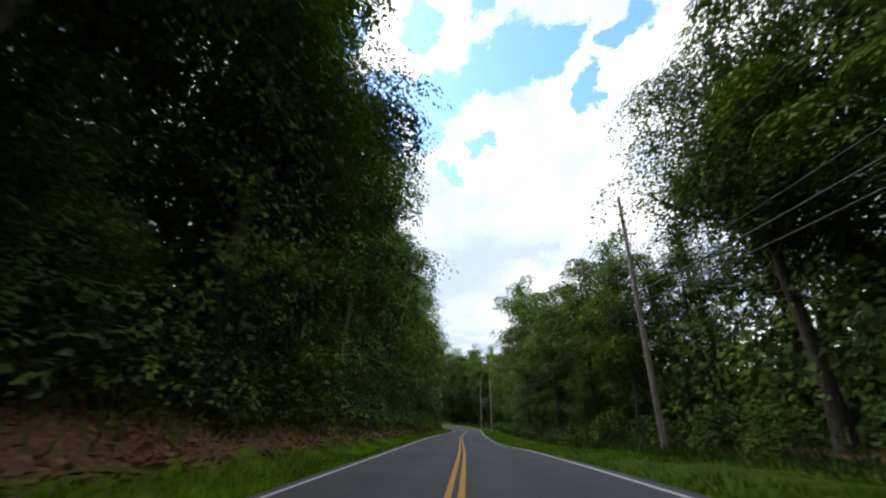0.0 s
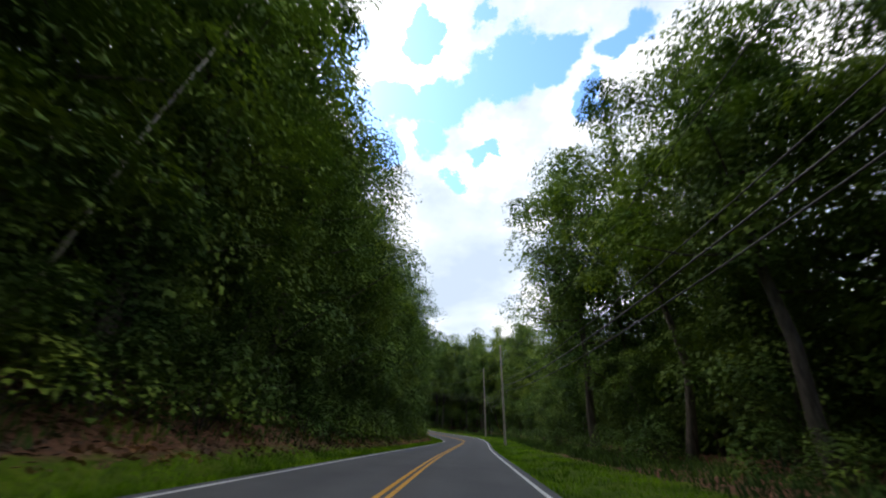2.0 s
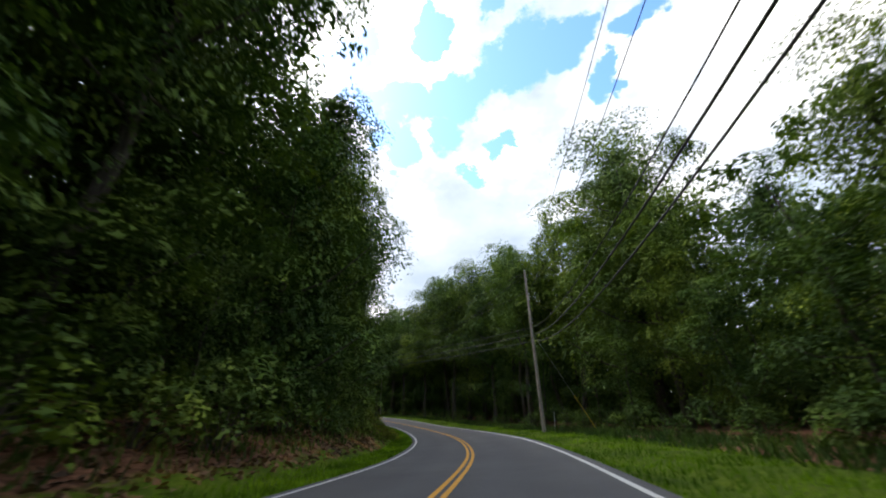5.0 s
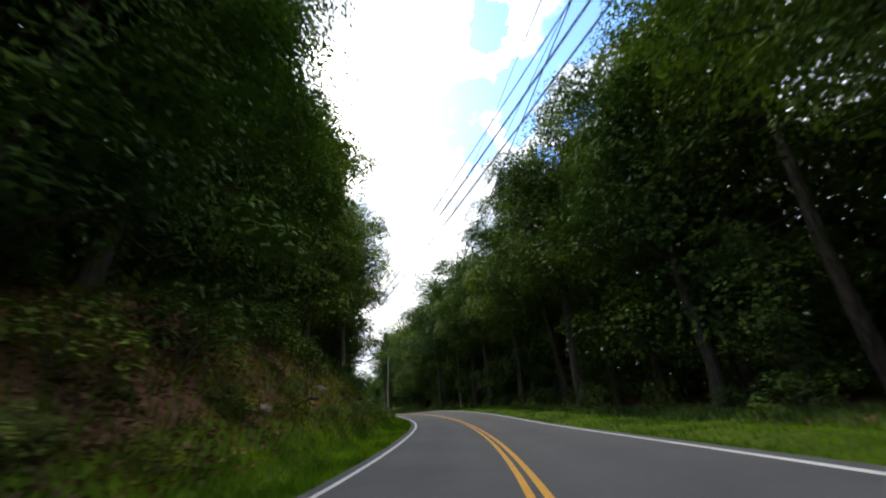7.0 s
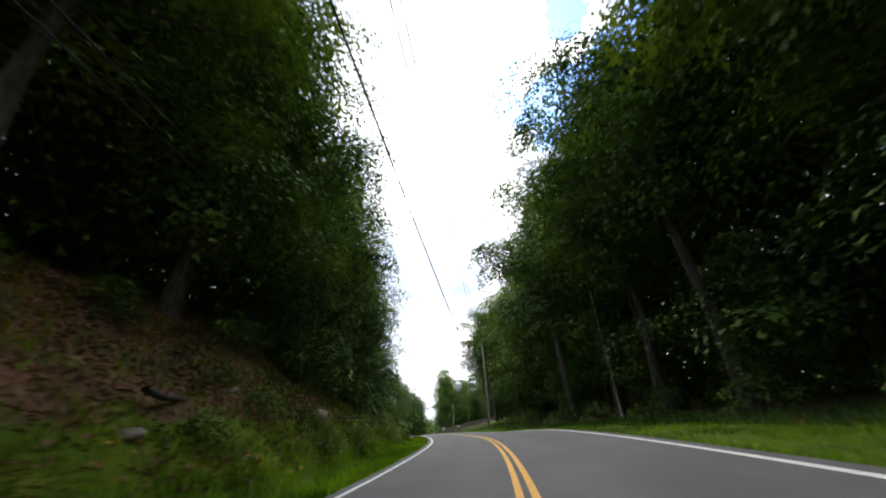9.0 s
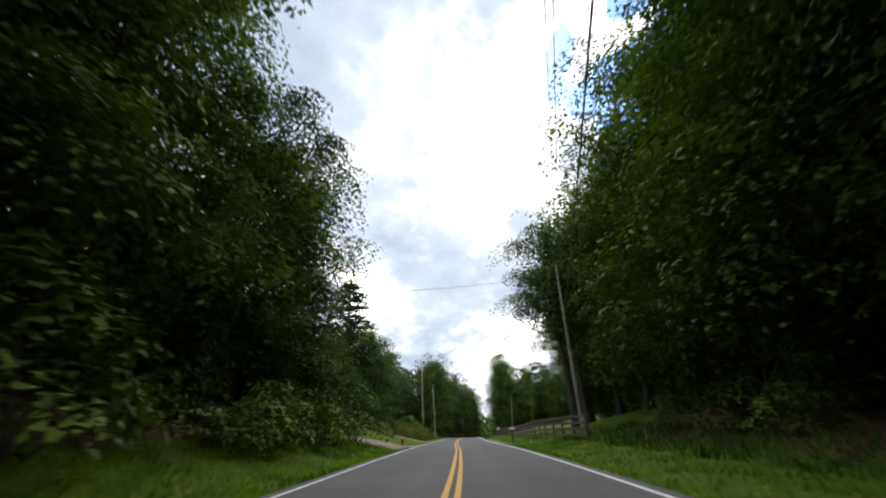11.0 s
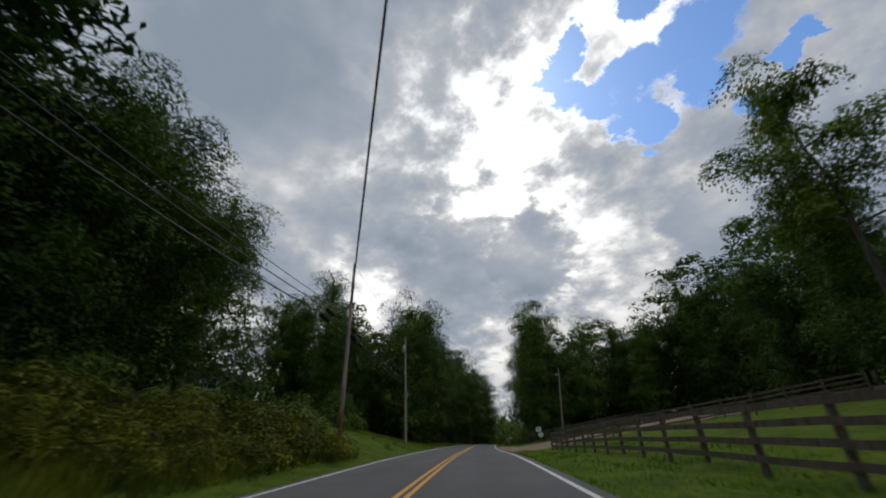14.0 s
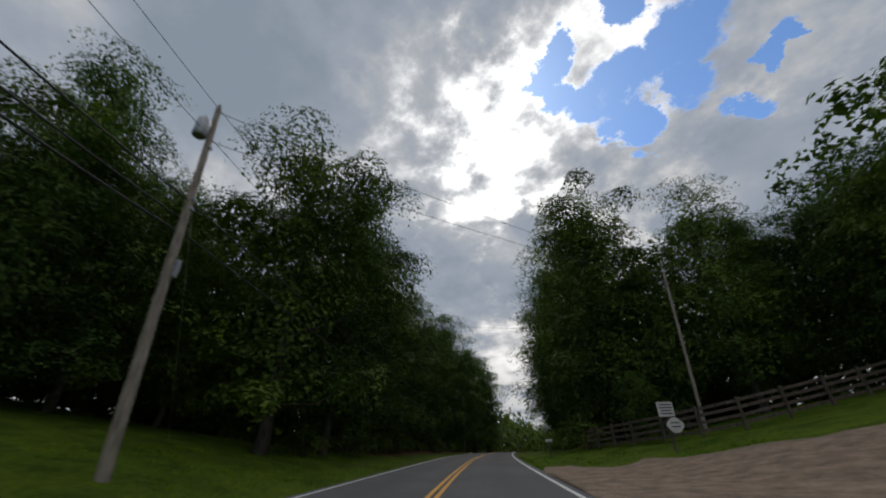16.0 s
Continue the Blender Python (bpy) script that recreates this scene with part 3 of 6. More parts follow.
def broadleaf(seed, height, crown_from, width, clumps, per, leaf, mat, trunk_r, lean=0.3):
    """Trunk and limbs in one mesh, crown of leaf clumps in another, round the origin."""
    rng = np.random.default_rng(seed)
    n = 9
    zs = np.linspace(-0.4, height * 0.86, n)
    bend = np.cumsum(rng.normal(0, lean * 0.35, (n, 2)), axis=0)
    bend -= bend[0]
    spine = np.column_stack([bend, zs])
    rad = trunk_r * (1 - 0.86 * np.linspace(0, 1, n)) * np.where(np.arange(n) == 0, 1.35, 1)
    chunks = [tube(spine, rad, 8)]
    heads = []
    limbs = max(7, clumps // 4)
    for k in range(limbs):
        h = crown_from * 0.9 + (height * 0.80 - crown_from * 0.9) * (k + rng.uniform(0, 1)) / limbs
        base = np.array([np.interp(h, zs, spine[:, 0]), np.interp(h, zs, spine[:, 1]), h])
        rel = (h - crown_from) / max(height - crown_from, 1)
        reach = width * (0.95 - 0.55 * max(rel, 0) ** 1.6) * rng.uniform(0.65, 1.05)
        a = k * 2.4 + rng.uniform(-0.5, 0.5)
        tip = base + np.array([math.cos(a) * reach, math.sin(a) * reach, reach * rng.uniform(0.25, 0.6)])
        mid = (base + tip) / 2 + np.array([0, 0, -0.08 * reach]) + rng.normal(0, 0.15, 3)
        r0 = trunk_r * 0.34 * (1 - 0.6 * max(rel, 0))
        chunks.append(tube([base, mid, tip], [r0, r0 * 0.6, 0.02], 5))
        for u in (1.0, 0.70, 0.42):
            heads.append(base * (1 - u) + tip * u + rng.normal(0, 0.35, 3))
    leaves = []
    for k in range(clumps):
        if k < len(heads):
            c = heads[k]
        else:
            rel = rng.uniform(0, 1) ** 0.8
            h = crown_from + (height - crown_from) * rel
            r = width * math.sqrt(max(0.06, 1 - (2 * rel - 0.75) ** 2 / 1.9)) * rng.uniform(0.45, 1.0)
            a = rng.uniform(0, 2 * math.pi)
            c = np.array([math.cos(a) * r, math.sin(a) * r, h])
        r = rng.uniform(0.24, 0.46) * width
        leaves.append(clump_leaves(c, r, per, leaf, rng))
        inner = c * np.array([0.62, 0.62, 1.0]) + rng.normal(0, 0.38 * r, (34, 3))     # sprays inside the clump shut out the sky
        leaves.append(leaf_tris(inner, inner * np.array([1, 1, 0]) + rng.normal(0, 0.6, (34, 3)), 0.085 * width ** 0.6, rng, 0.9))
    # more leaves in the heart of the crown, added to block light and sky
    m = 100 * clumps
    rel = rng.uniform(0.02, 0.92, m)
    r = width * np.sqrt(np.maximum(0.05, 1 - (2 * rel - 0.75) ** 2 / 1.9)) * rng.uniform(0, 0.62, m) * (0.55 if clumps < 36 and height > 12 else 1.0)
    a = rng.uniform(0, 2 * math.pi, m)
    heart = np.stack([np.cos(a) * r, np.sin(a) * r, crown_from + 0.3 + (height - crown_from) * 0.95 * rel], 1)
    leaves.append(leaf_tris(heart, np.stack([np.cos(a), np.sin(a), 0.25 + 0 * a], 1) + rng.normal(0, 0.25, (m, 3)), 0.046 * width, rng, 0.9))
    return mesh_np("trunk", *join(chunks), BARK, smooth=True), mesh_np("crown", *join(leaves), mat)


def pine(seed, height, width):
    rng = np.random.default_rng(seed)
    zs = np.linspace(-0.4, height, 8)
    chunks = [tube(np.column_stack([rng.normal(0, 0.06, (8, 2)), zs]), 0.26 * (1 - 0.93 * np.linspace(0, 1, 8)), 8)]
    leaves = []
    for h in np.arange(1.6, height - 0.3, 0.72):
        rel = h / height
        reach = width * (1 - rel) ** 0.42 * rng.uniform(0.75, 1.05) * min(1.0, 0.6 + rel * 2) + 0.2
        for k in range(14):
            a = rng.uniform(0, 2 * math.pi)
            tip = np.array([math.cos(a) * reach, math.sin(a) * reach, h + reach * rng.uniform(-0.08, 0.22)])
            base = np.array([0, 0, h])
            chunks.append(tube([base, tip], [0.045, 0.012], 4))
            m = int(14 + 22 * (1 - rel))
            u = rng.uniform(0.2, 1.05, (m, 1))
            p = base * (1 - u) + tip * u + rng.normal(0, 0.16 + 0.05 * reach, (m, 3)) * np.array([1, 1, 0.35])
            nrm = rng.normal(0, 0.4, (m, 3)) + np.array([0, 0, 1.0])
            leaves.append(leaf_quads(p, nrm, 0.55, rng, 0.35))
    return mesh_np("trunk", *join(chunks), BARK, smooth=True), mesh_np("crown", *join(leaves), NEEDLES)


def bush_mesh(seed, height, width, per, leaf, mat):
    """Stems from one root, clumps of leaves over a dome that reaches the ground."""
    rng = np.random.default_rng(seed)
    chunks, leaves = [], []
    for k in range(20):
        a = k * 2.4 + rng.uniform(-0.3, 0.3)
        up = (k + 0.5) / 20
        r = width * math.sqrt(max(0.0, 1 - up ** 2)) * rng.uniform(0.55, 0.95)
        tip = np.array([math.cos(a) * r, math.sin(a) * r, height * (0.10 + 0.82 * up) * rng.uniform(0.85, 1.12)])
        if k % 2:
            chunks.append(tube([np.array([0, 0, -0.2]), tip * np.array([0.4, 0.4, 0.55]), tip], [0.03, 0.02, 0.006], 4))
        leaves.append(clump_leaves(tip, width * rng.uniform(0.30, 0.46), int(per * 0.6), leaf, rng, 0.7))
    return mesh_np("branchwork", *join(chunks), BARK, smooth=True), mesh_np("foliage", *join(leaves), mat)


# kind: maker, name, label
MAKERS = {
    "edge_a": (lambda: broadleaf(11, 19, 1.2, 4.8, 54, 430, 0.185, LEAVES, 0.26), "tree", "tall broadleaf tree leafy down to the ground beside the road"),
    "edge_b": (lambda: broadleaf(12, 20, 1.6, 5.2, 56, 430, 0.19, LEAVES_LIGHT, 0.30), "tree", "tall light green broadleaf tree at the wood's edge"),
    "edge_c": (lambda: broadleaf(13, 17, 0.8, 4.4, 50, 420, 0.18, LEAVES, 0.22), "tree", "dark green broadleaf tree with low hanging boughs"),
    "tall_a": (lambda: broadleaf(21, 21, 7.0, 5.2, 48, 430, 0.19, LEAVES, 0.30), "tree", "tall woodland tree with a bare grey trunk and high crown"),
    "tall_b": (lambda: broadleaf(22, 20, 6.0, 4.6, 46, 420, 0.185, LEAVES_LIGHT, 0.26), "tree", "slender woodland tree with a high open green crown"),
    "open": (lambda: broadleaf(23, 18, 7.0, 3.6, 32, 400, 0.175, LEAVES_LIGHT, 0.20, 0.6), "tree", "thin tree with a sparse open crown behind the pasture"),
    "small": (lambda: broadleaf(31, 9, 0.6, 2.8, 24, 260, 0.15, LEAVES, 0.10), "tree", "young broadleaf tree under the taller woods"),
    "pine": (lambda: pine(51, 18, 5.2), "pine_tree", "tall dark pine with layered branches behind the lawn"),
    "bush": (lambda: bush_mesh(61, 2.2, 1.7, 120, 0.17, LEAVES), "bush", "dense green roadside bush at the foot of the trees"),
    "weed_clump": (lambda: bush_mesh(63, 1.3, 1.5, 110, 0.14, WEEDS), "bush", "rank yellow-green weeds and brambles beside the track"),
    "bush_light": (lambda: bush_mesh(62, 1.8, 1.6, 120, 0.16, LEAVES_LIGHT), "bush", "light green leafy bush beside the verge"),
}
_made = {}


def plant(kind, s, l, scale=1.0, turn=0.0, dz=0.0, stretch=1.0, tilt=0.0, label=""):
    m = Matrix.Translation(place(s, l, dz - 0.1)) @ Matrix.Rotation(radians(turn), 4, "Z") @ Matrix.Rotation(radians(tilt), 4, "X") @ Matrix.Diagonal((scale, scale, scale * stretch, 1))
    if kind in _made:
        ob = copy_thing(_made[kind], m)
        return tagged(ob, label) if label else ob
    maker, name, text = MAKERS[kind]
    ob = tagged(new(name), label or text, "bush" if name == "bush" else "tree", "bushes beside the road" if name == "bush" else "trees of the roadside woods")
    for data in maker():
        part(data.name, data, ob)
    ob.matrix_basis = Matrix.Translation(m.translation)
    _made[kind] = ob
    return ob


# each kind stands once, unscaled, deep in the woods; all others are copies of it
for _k, _kind in enumerate(MAKERS):
    plant(_kind, -40 + 5 * _k, 34 + 3 * (_k % 2))
wr = random.Random(7)


def wood_edge(s0, s1, step, l0, l1, kinds, lo=0.85, hi=1.15, stretch=(0.92, 1.1)):
    s = s0
    while s < s1:
        plant(wr.choice(kinds), s + wr.uniform(-0.3, 0.3) * step, wr.uniform(l0, l1), wr.uniform(lo, hi), wr.uniform(0, 360), 0, wr.uniform(*stretch), wr.uniform(-3, 3))
        s += step * wr.uniform(0.85, 1.15)


EDGE, TALL = ("edge_a", "edge_b", "edge_c"), ("tall_a", "tall_b")
# left woods
# dark-leaved kinds near, lighter from 32 on: sunlight and haze by leaf colour
wood_edge(-12, 32, 5.0, -12.5, -9.4, ("edge_c", "edge_a", "tall_a"), 1.0, 1.35)
wood_edge(32, 76, 5.0, -12.5, -9.2, ("edge_b", "edge_b", "edge_a"), 0.95, 1.5)
wood_edge(76, 126, 5.2, -12.5, -9.4, EDGE, 0.85, 1.35)
wood_edge(126, 142, 4.2, -12.5, -10.0, EDGE, 1.05, 1.35)
wood_edge(124, 152, 2.6, -10.0, -8.0, ("bush", "bush_light"), 0.5, 1.0)
wood_edge(142, 182, 4.8, -15.0, -13.0, EDGE, 1.25, 1.5)
wood_edge(186, 230, 5.0, -13.0, -10.5, EDGE, 1.0, 1.2)
wood_edge(244, 268, 5.0, -38, -33, EDGE, 0.78, 0.98)
# dark-leaved kinds only: backlit shade is put into the leaf colour
wood_edge(274, 289, 3.6, -20, -16.5, ("edge_a", "edge_c"), 0.8, 0.98)
wood_edge(290, 328, 5.5, -58, -52, EDGE, 0.95, 1.2)
wood_edge(284, 334, 4.8, -67, -61, ("edge_a", "edge_c"), 1.1, 1.35)
wood_edge(319, 330, 4.0, -20, -17, EDGE, 0.7, 0.9)
wood_edge(317, 334, 3.4, -29, -22, EDGE, 0.9, 1.1)
wood_edge(320, 336, 1.8, -31, -20, ("bush",), 1.4, 2.2)
wood_edge(328, 430, 6.2, -13.0, -10.5, ("edge_a", "edge_c"), 1.25, 1.5)
# right woods
wood_edge(-10, 9, 5.6, 16.5, 14.5, EDGE + TALL)
for s_, l_, k_, sc in ((11, 16.5, "tall_b", 1.15), (16, 18, "edge_b", 1.1), (20, 17.5, "tall_a", 1.0), (24, 15.5, "open", 0.85), (29, 15.5, "open", 0.8), (33, 14.5, "edge_b", 0.62),
                       (29.6, 12.8, "tall_b", 0.85), (35.4, 12.6, "open", 1.0), (38, 15.5, "tall_b", 0.85), (43, 15, "edge_b", 0.8), (48, 15.5, "edge_a", 0.95), (53, 14.5, "edge_b", 0.95)):
    plant(k_, s_, l_, sc, 37 * s_)
wood_edge(58, 84, 5.0, 17, 14.5, EDGE, 0.48, 0.62)
wood_edge(84, 118, 5.0, 17, 14, EDGE, 0.65, 0.98)
plant("open", 88, 14.5, 1.15, 200)
plant("tall_a", 15.5, 13.6, 1.1, 250, 0, 1.0, -3)
wood_edge(118, 131, 4.6, 17, 14.5, ("edge_b", "tall_b"), 1.2, 1.4)
wood_edge(131, 148, 4.6, 16, 12.5, ("open", "tall_b", "open", "tall_a"), 1.25, 1.5)
wood_edge(148, 205, 4.6, 15.2, 11.0, ("tall_a", "tall_b", "edge_a", "edge_b"), 1.25, 1.6)
wood_edge(205, 230, 4.6, 17.0, 14.0, ("tall_a", "edge_b", "edge_a", "edge_b"), 1.2, 1.5)
wood_edge(231, 247, 4.4, 17.5, 15.5, EDGE, 1.1, 1.3)
wood_edge(230, 250, 4.6, 23, 20, ("edge_a", "edge_c"), 1.1, 1.3)
wood_edge(258, 300, 5.0, 50, 43, EDGE, 0.85, 1.05)
plant("open", 285, 22, 1.25, 30)
plant("edge_c", 288, 25, 0.9, 80)
plant("edge_c", 253.5, 15.6, 1.15, 20)
plant("edge_a", 258, 17.5, 1.1, 110)
plant("tall_a", 249.5, 14.6, 1.2, 60)
plant("open", 268, 25, 0.9, 130)
wood_edge(298, 340, 4.4, 38, 32, EDGE, 0.85, 1.05)
wood_edge(336, 350, 3.0, 30, 16, EDGE, 0.8, 1.0)
wood_edge(328, 342, 3.0, 33, 26, EDGE, 0.75, 0.95)
wood_edge(340, 430, 6.2, 13.5, 11, EDGE, 1.25, 1.5)
# unseen trees behind the start, added to block sky light down the road
wood_edge(-62, -12, 5.0, -12.5, -9.0, ("edge_a", "tall_a", "edge_c"), 1.1, 1.35)
wood_edge(-62, -12, 5.0, 12.5, 9.0, ("edge_a", "tall_b", "edge_c"), 1.1, 1.35)
# a row across the road's end closes that gap too
for l_ in (-9, -3, 3, 9):
    plant("edge_a", -66 - abs(l_) * 0.3, l_, 1.25, 30 * l_)
plant("edge_b", 90.5, -9.4, 1.2, 40)
plant("edge_a", 84, -9.6, 1.25, 200)
plant("edge_b", 177, -11.0, 1.1, 10)
plant("tall_b", 170, -10.0, 1.15, 300)
# crowns that reach out over the road
# those at s -12 to 1 stand unseen, added to block sky light
for s_, l_, k_, sc in ((158.5, 10.0, "tall_a", 1.35), (172, 10.0, "tall_b", 1.3), (183, 10.6, "tall_a", 1.25), (190.5, 11.4, "tall_b", 1.25), (201, 13.4, "tall_a", 1.1), (211, 13.0, "tall_a", 1.1), (221, 14.0, "tall_b", 1.1),
                       (68, 11.0, "tall_b", 1.4), (67, 14.0, "edge_a", 1.2), (83, 13.4, "open", 1.35), (-12, -7.2, "tall_a", 1.2), (-5, -7.2, "tall_b", 1.2), (1, -7.4, "tall_a", 1.15), (-10, 8.6, "tall_b", 1.2), (-3, 8.8, "tall_a", 1.15), (163, -12.6, "tall_b", 1.3), (48, 11.4, "tall_b", 0.95), (56, 11.6, "open", 1.2), (244, 11.4, "tall_a", 1.15), (135, 11, "tall_b", 1.1), (147, 11.5, "tall_a", 1.1),
                       # left side: lighter-leaved tall_b from 37 to 70, again for sun and haze
                       (4, -9.4, "tall_a", 1.2), (12.5, -9.0, "tall_a", 1.3), (20, -9.6, "tall_a", 1.3), (29, -9.2, "tall_a", 1.3), (37, -9.4, "tall_b", 1.3), (46, -9.0, "tall_b", 1.3), (56, -9.4, "tall_b", 1.15), (70, -9.2, "tall_b", 1.15), (98, -9.5, "tall_a", 1.1), (112, -9.6, "tall_b", 1.1)):
    plant(k_, s_, l_, sc, 53 * s_)
wood_edge(288, 332, 3.6, -53, -48, ("bush",), 1.0, 1.8)
# undergrowth along the edges
wood_edge(-15, 32, 2.4, -8.8, -7.4, ("bush",), 0.7, 1.25)
wood_edge(-15, 120, 3.4, -9.6, -8.0, ("small",), 0.5, 0.8)
wood_edge(-10, 32, 5.0, -11.5, -10.0, ("small",), 0.8, 1.1)
wood_edge(32, 126, 3.0, -8.4, -7.2, ("bush", "bush_light", "bush"), 0.6, 1.3)
wood_edge(126, 190, 5.0, -12, -9.5, ("bush", "bush_light"), 0.4, 0.8)
wood_edge(192, 232, 2.8, -8.8, -7.2, ("bush", "bush_light", "bush"), 0.7, 1.3)
wood_edge(-15, 118, 4.2, 11.2, 9.8, ("bush",), 0.45, 0.9)
wood_edge(118, 230, 4.6, 11.2, 9.6, ("bush", "bush", "bush_light"), 0.5, 1.0)
wood_edge(332, 400, 7.0, -11, -9, ("bush", "bush_light"), 0.9, 1.4)
wood_edge(344, 400, 7.0, 10.5, 9, ("bush", "bush_light"), 0.9, 1.4)
wood_edge(34, 230, 7.5, 13.5, 11.0, ("small",), 0.7, 1.1)
wood_edge(32, 126, 6.5, -10.0, -8.4, ("small",), 0.8, 1.2)
wood_edge(192, 232, 5.5, -11.0, -9.0, ("small",), 0.8, 1.2)
# round the lawns
plant("pine", 272.5, -21.0, 1.42, 20, 0, 1.0)
plant("tall_a", 296, -24.5, 1.0, 40)
plant("tall_a", 291.5, -27, 0.95, 140)
plant("edge_b", 256, -33, 0.78, 70)
plant("edge_c", 267, -29, 0.98, 150)
plant("edge_a", 262.5, -33, 0.95, 210)
plant("edge_c", 279, -25, 1.0, 15)
plant("small", 270, -14, 0.7, 10)
plant("small", 276, -15, 0.9, 60)
plant("bush_light", 285.5, -8.2, 1.0, 0)
plant("bush_light", 287.5, -9.6, 1.2, 90)
plant("bush", 284, -10.5, 1.3, 40)
for k_ in range(7):
    plant("weed_clump", 277 + 1.5 * k_, -8.0 - 1.3 * (k_ % 3), 0.9 + 0.15 * (k_ % 4), 50 * k_)
plant("bush", 304, -13.0, 1.35, 0, label="tall rounded green shrub standing on the mown lawn")
plant("bush", 308.5, -14.2, 1.35, 80, label="low green shrub standing on the mown lawn")
plant("bush", 236.5, -8.2, 1.8, 30, label="big vine-grown green bush at the pole's foot")
plant("small", 235, -10.0, 0.9, 30)
plant("small", 334, 11.5, 0.55, 0, label="small cone-shaped evergreen beside the board fence")


# ---- deep woods, past counting ----
EDGE_LEFT = ([-60, 228, 238, 262, 270, 288, 294, 326, 331, 335, 440, 640], [14, 14, 36, 37, 20, 21, 54, 54, 24, 16, 16, 14])
EDGE_RIGHT = ([-60, 8, 24, 60, 150, 228, 260, 266, 296, 302, 338, 344, 440, 640], [15, 15, 15, 15.5, 17, 16, 18, 48, 48, 34, 33, 15, 15, 13])


def road_points(s, l):
    p = np.stack([np.interp(s, RS, RP[:, k]) for k in range(3)], -1)
    t = np.stack([np.interp(s, RS, RT[:, k]) for k in range(2)], -1)
    t /= np.linalg.norm(t, axis=-1)[..., None]
    bank = crossfall(s, l, np.interp(s, RS, RP[:, 3]))
    return np.stack([p[..., 0] + t[..., 1] * l, p[..., 1] - t[..., 0] * l, p[..., 2] + bank + rise(s, l)], -1)


def deep_woods(side, table, seed):
    rng = np.random.default_rng(seed)
    chunks = []

    def layer(count, off0, off1, z0, z1, size, s0=-60, s1=460):
        s = rng.uniform(s0, s1, count)
        edge = np.interp(s, *table)
        l = side * (edge + rng.uniform(off0, off1, count))
        p = road_points(s, l)
        wob = 2.5 * np.sin(s * 0.9) + 1.8 * np.sin(s * 0.37 + l)
        p[:, 2] += z0 + (z1 + wob * (z1 > 6) - z0) * rng.uniform(0, 1, count)
        t = np.stack([np.interp(s, RS, RT[:, k]) for k in range(2)], -1)
        n = np.stack([-side * t[:, 1], side * t[:, 0], 0.5 + 0 * s], 1) + rng.normal(0, 0.4, (count, 3))
        if side > 0:                    # the wood on this side is thin and lets the sky through above the undergrowth
            high = (p[:, 2] - road_points(s, l)[:, 2]) > 7.0
            keep = ~(high & (s < 64) & (rng.uniform(0, 1, count) < 0.6))
            p, n = p[keep], n[keep]
        chunks.append(leaf_tris(p, n, size * 1.15, rng, 0.9))

    layer(90000, 0, 9, 0.0, 3.2, 0.33)
    layer(76000, 3, 16, 1.0, 11.0, 0.52)
    layer(30000, 10, 30, 0.0, 12.0, 1.1)
    layer(130000, 0, 14, 0.0, 10.0, 0.36, 236, 350)
    layer(34000, -2, 8, 0.0, 8.0, 0.34, -30, 64)
    layer(46000, -1.5, 7, 0.0, 8.0, 0.34, 64, 236)
    layer(48000, 1, 9, 7.0, 19.0, 0.46, -40 if side < 0 else 118, 232)
    # crowns of the second and third rows, as loose heaps of leaf clumps
    forms = []
    for k in range(4):
        lumps = []
        for _ in range(44):
            rel = rng.uniform(0, 1)
            h = 3.0 + 15.5 * rel
            r = 4.6 * math.sqrt(max(0.05, 1 - (2 * rel - 0.8) ** 2 / 1.7)) * rng.uniform(0.3, 1.0)
            a = rng.uniform(0, 2 * math.pi)
            lumps.append(clump_leaves(np.array([math.cos(a) * r, math.sin(a) * r, h]), rng.uniform(0.9, 1.5), 22, 0.60, rng))
        forms.append(join(lumps))
    for off, step in ((4.5, 5.5), (11.0, 6.5)):
        for s_ in np.arange(-50, 445, step):
            s1 = s_ + rng.uniform(-1.5, 1.5)
            l1 = side * (np.interp(s1, *table) + off + rng.uniform(-1.5, 1.5))
            v, f = forms[rng.integers(4)]
            if side > 0 and s1 < 62 and off > 10:
                continue
            a, sc = rng.uniform(0, 2 * math.pi), rng.uniform(0.85, 1.2)
            if s1 > 328:
                sc *= 1.15
            elif side > 0 and s1 < 112:
                sc *= 0.58
            elif side < 0 and 236 < s1 < 290:
                sc *= 0.78
            c, d = math.cos(a) * sc, math.sin(a) * sc
            w = np.stack([v[:, 0] * c - v[:, 1] * d, v[:, 0] * d + v[:, 1] * c, v[:, 2] * sc], 1) + road_points(np.array([s1]), np.array([l1]))
            chunks.append((w, f))
    layer(7000, -4, 20, 0.0, 12.0, 1.9, 440, 640)
    if side < 0:
        layer(42000, 0.5, 9, 3.0, 21.0, 0.48, -40, 62)
        layer(16000, -1, 5, 0.0, 5.0, 0.36, -30, 50)
        layer(16000, 2, 14, 1.0, 13.0, 0.5, 284, 334)
        layer(14000, 0, 10, 5.0, 18.0, 0.6, 300, 342)
    else:
        layer(16000, 0, 8, 0.0, 9.0, 0.38, 122, 154)
        layer(16000, 0, 8, 0.0, 9.0, 0.38, 52, 86)
        layer(6000, 1, 9, 7.0, 17.0, 0.46, 56, 71)
        layer(9000, 1, 10, 0.0, 12.0, 0.44, 236, 258)
        layer(12000, 1, 9, 3.0, 16.0, 0.46, -10, 14)
    name = "deep_woods"
    ob = new(name, mesh_np(name, *join(chunks), LEAVES))
    return tagged(ob, "dense dark green thicket of the deep woods", "woods", kind="stuff")


deep_woods(-1, EDGE_LEFT, 101)
deep_woods(1, EDGE_RIGHT, 102)


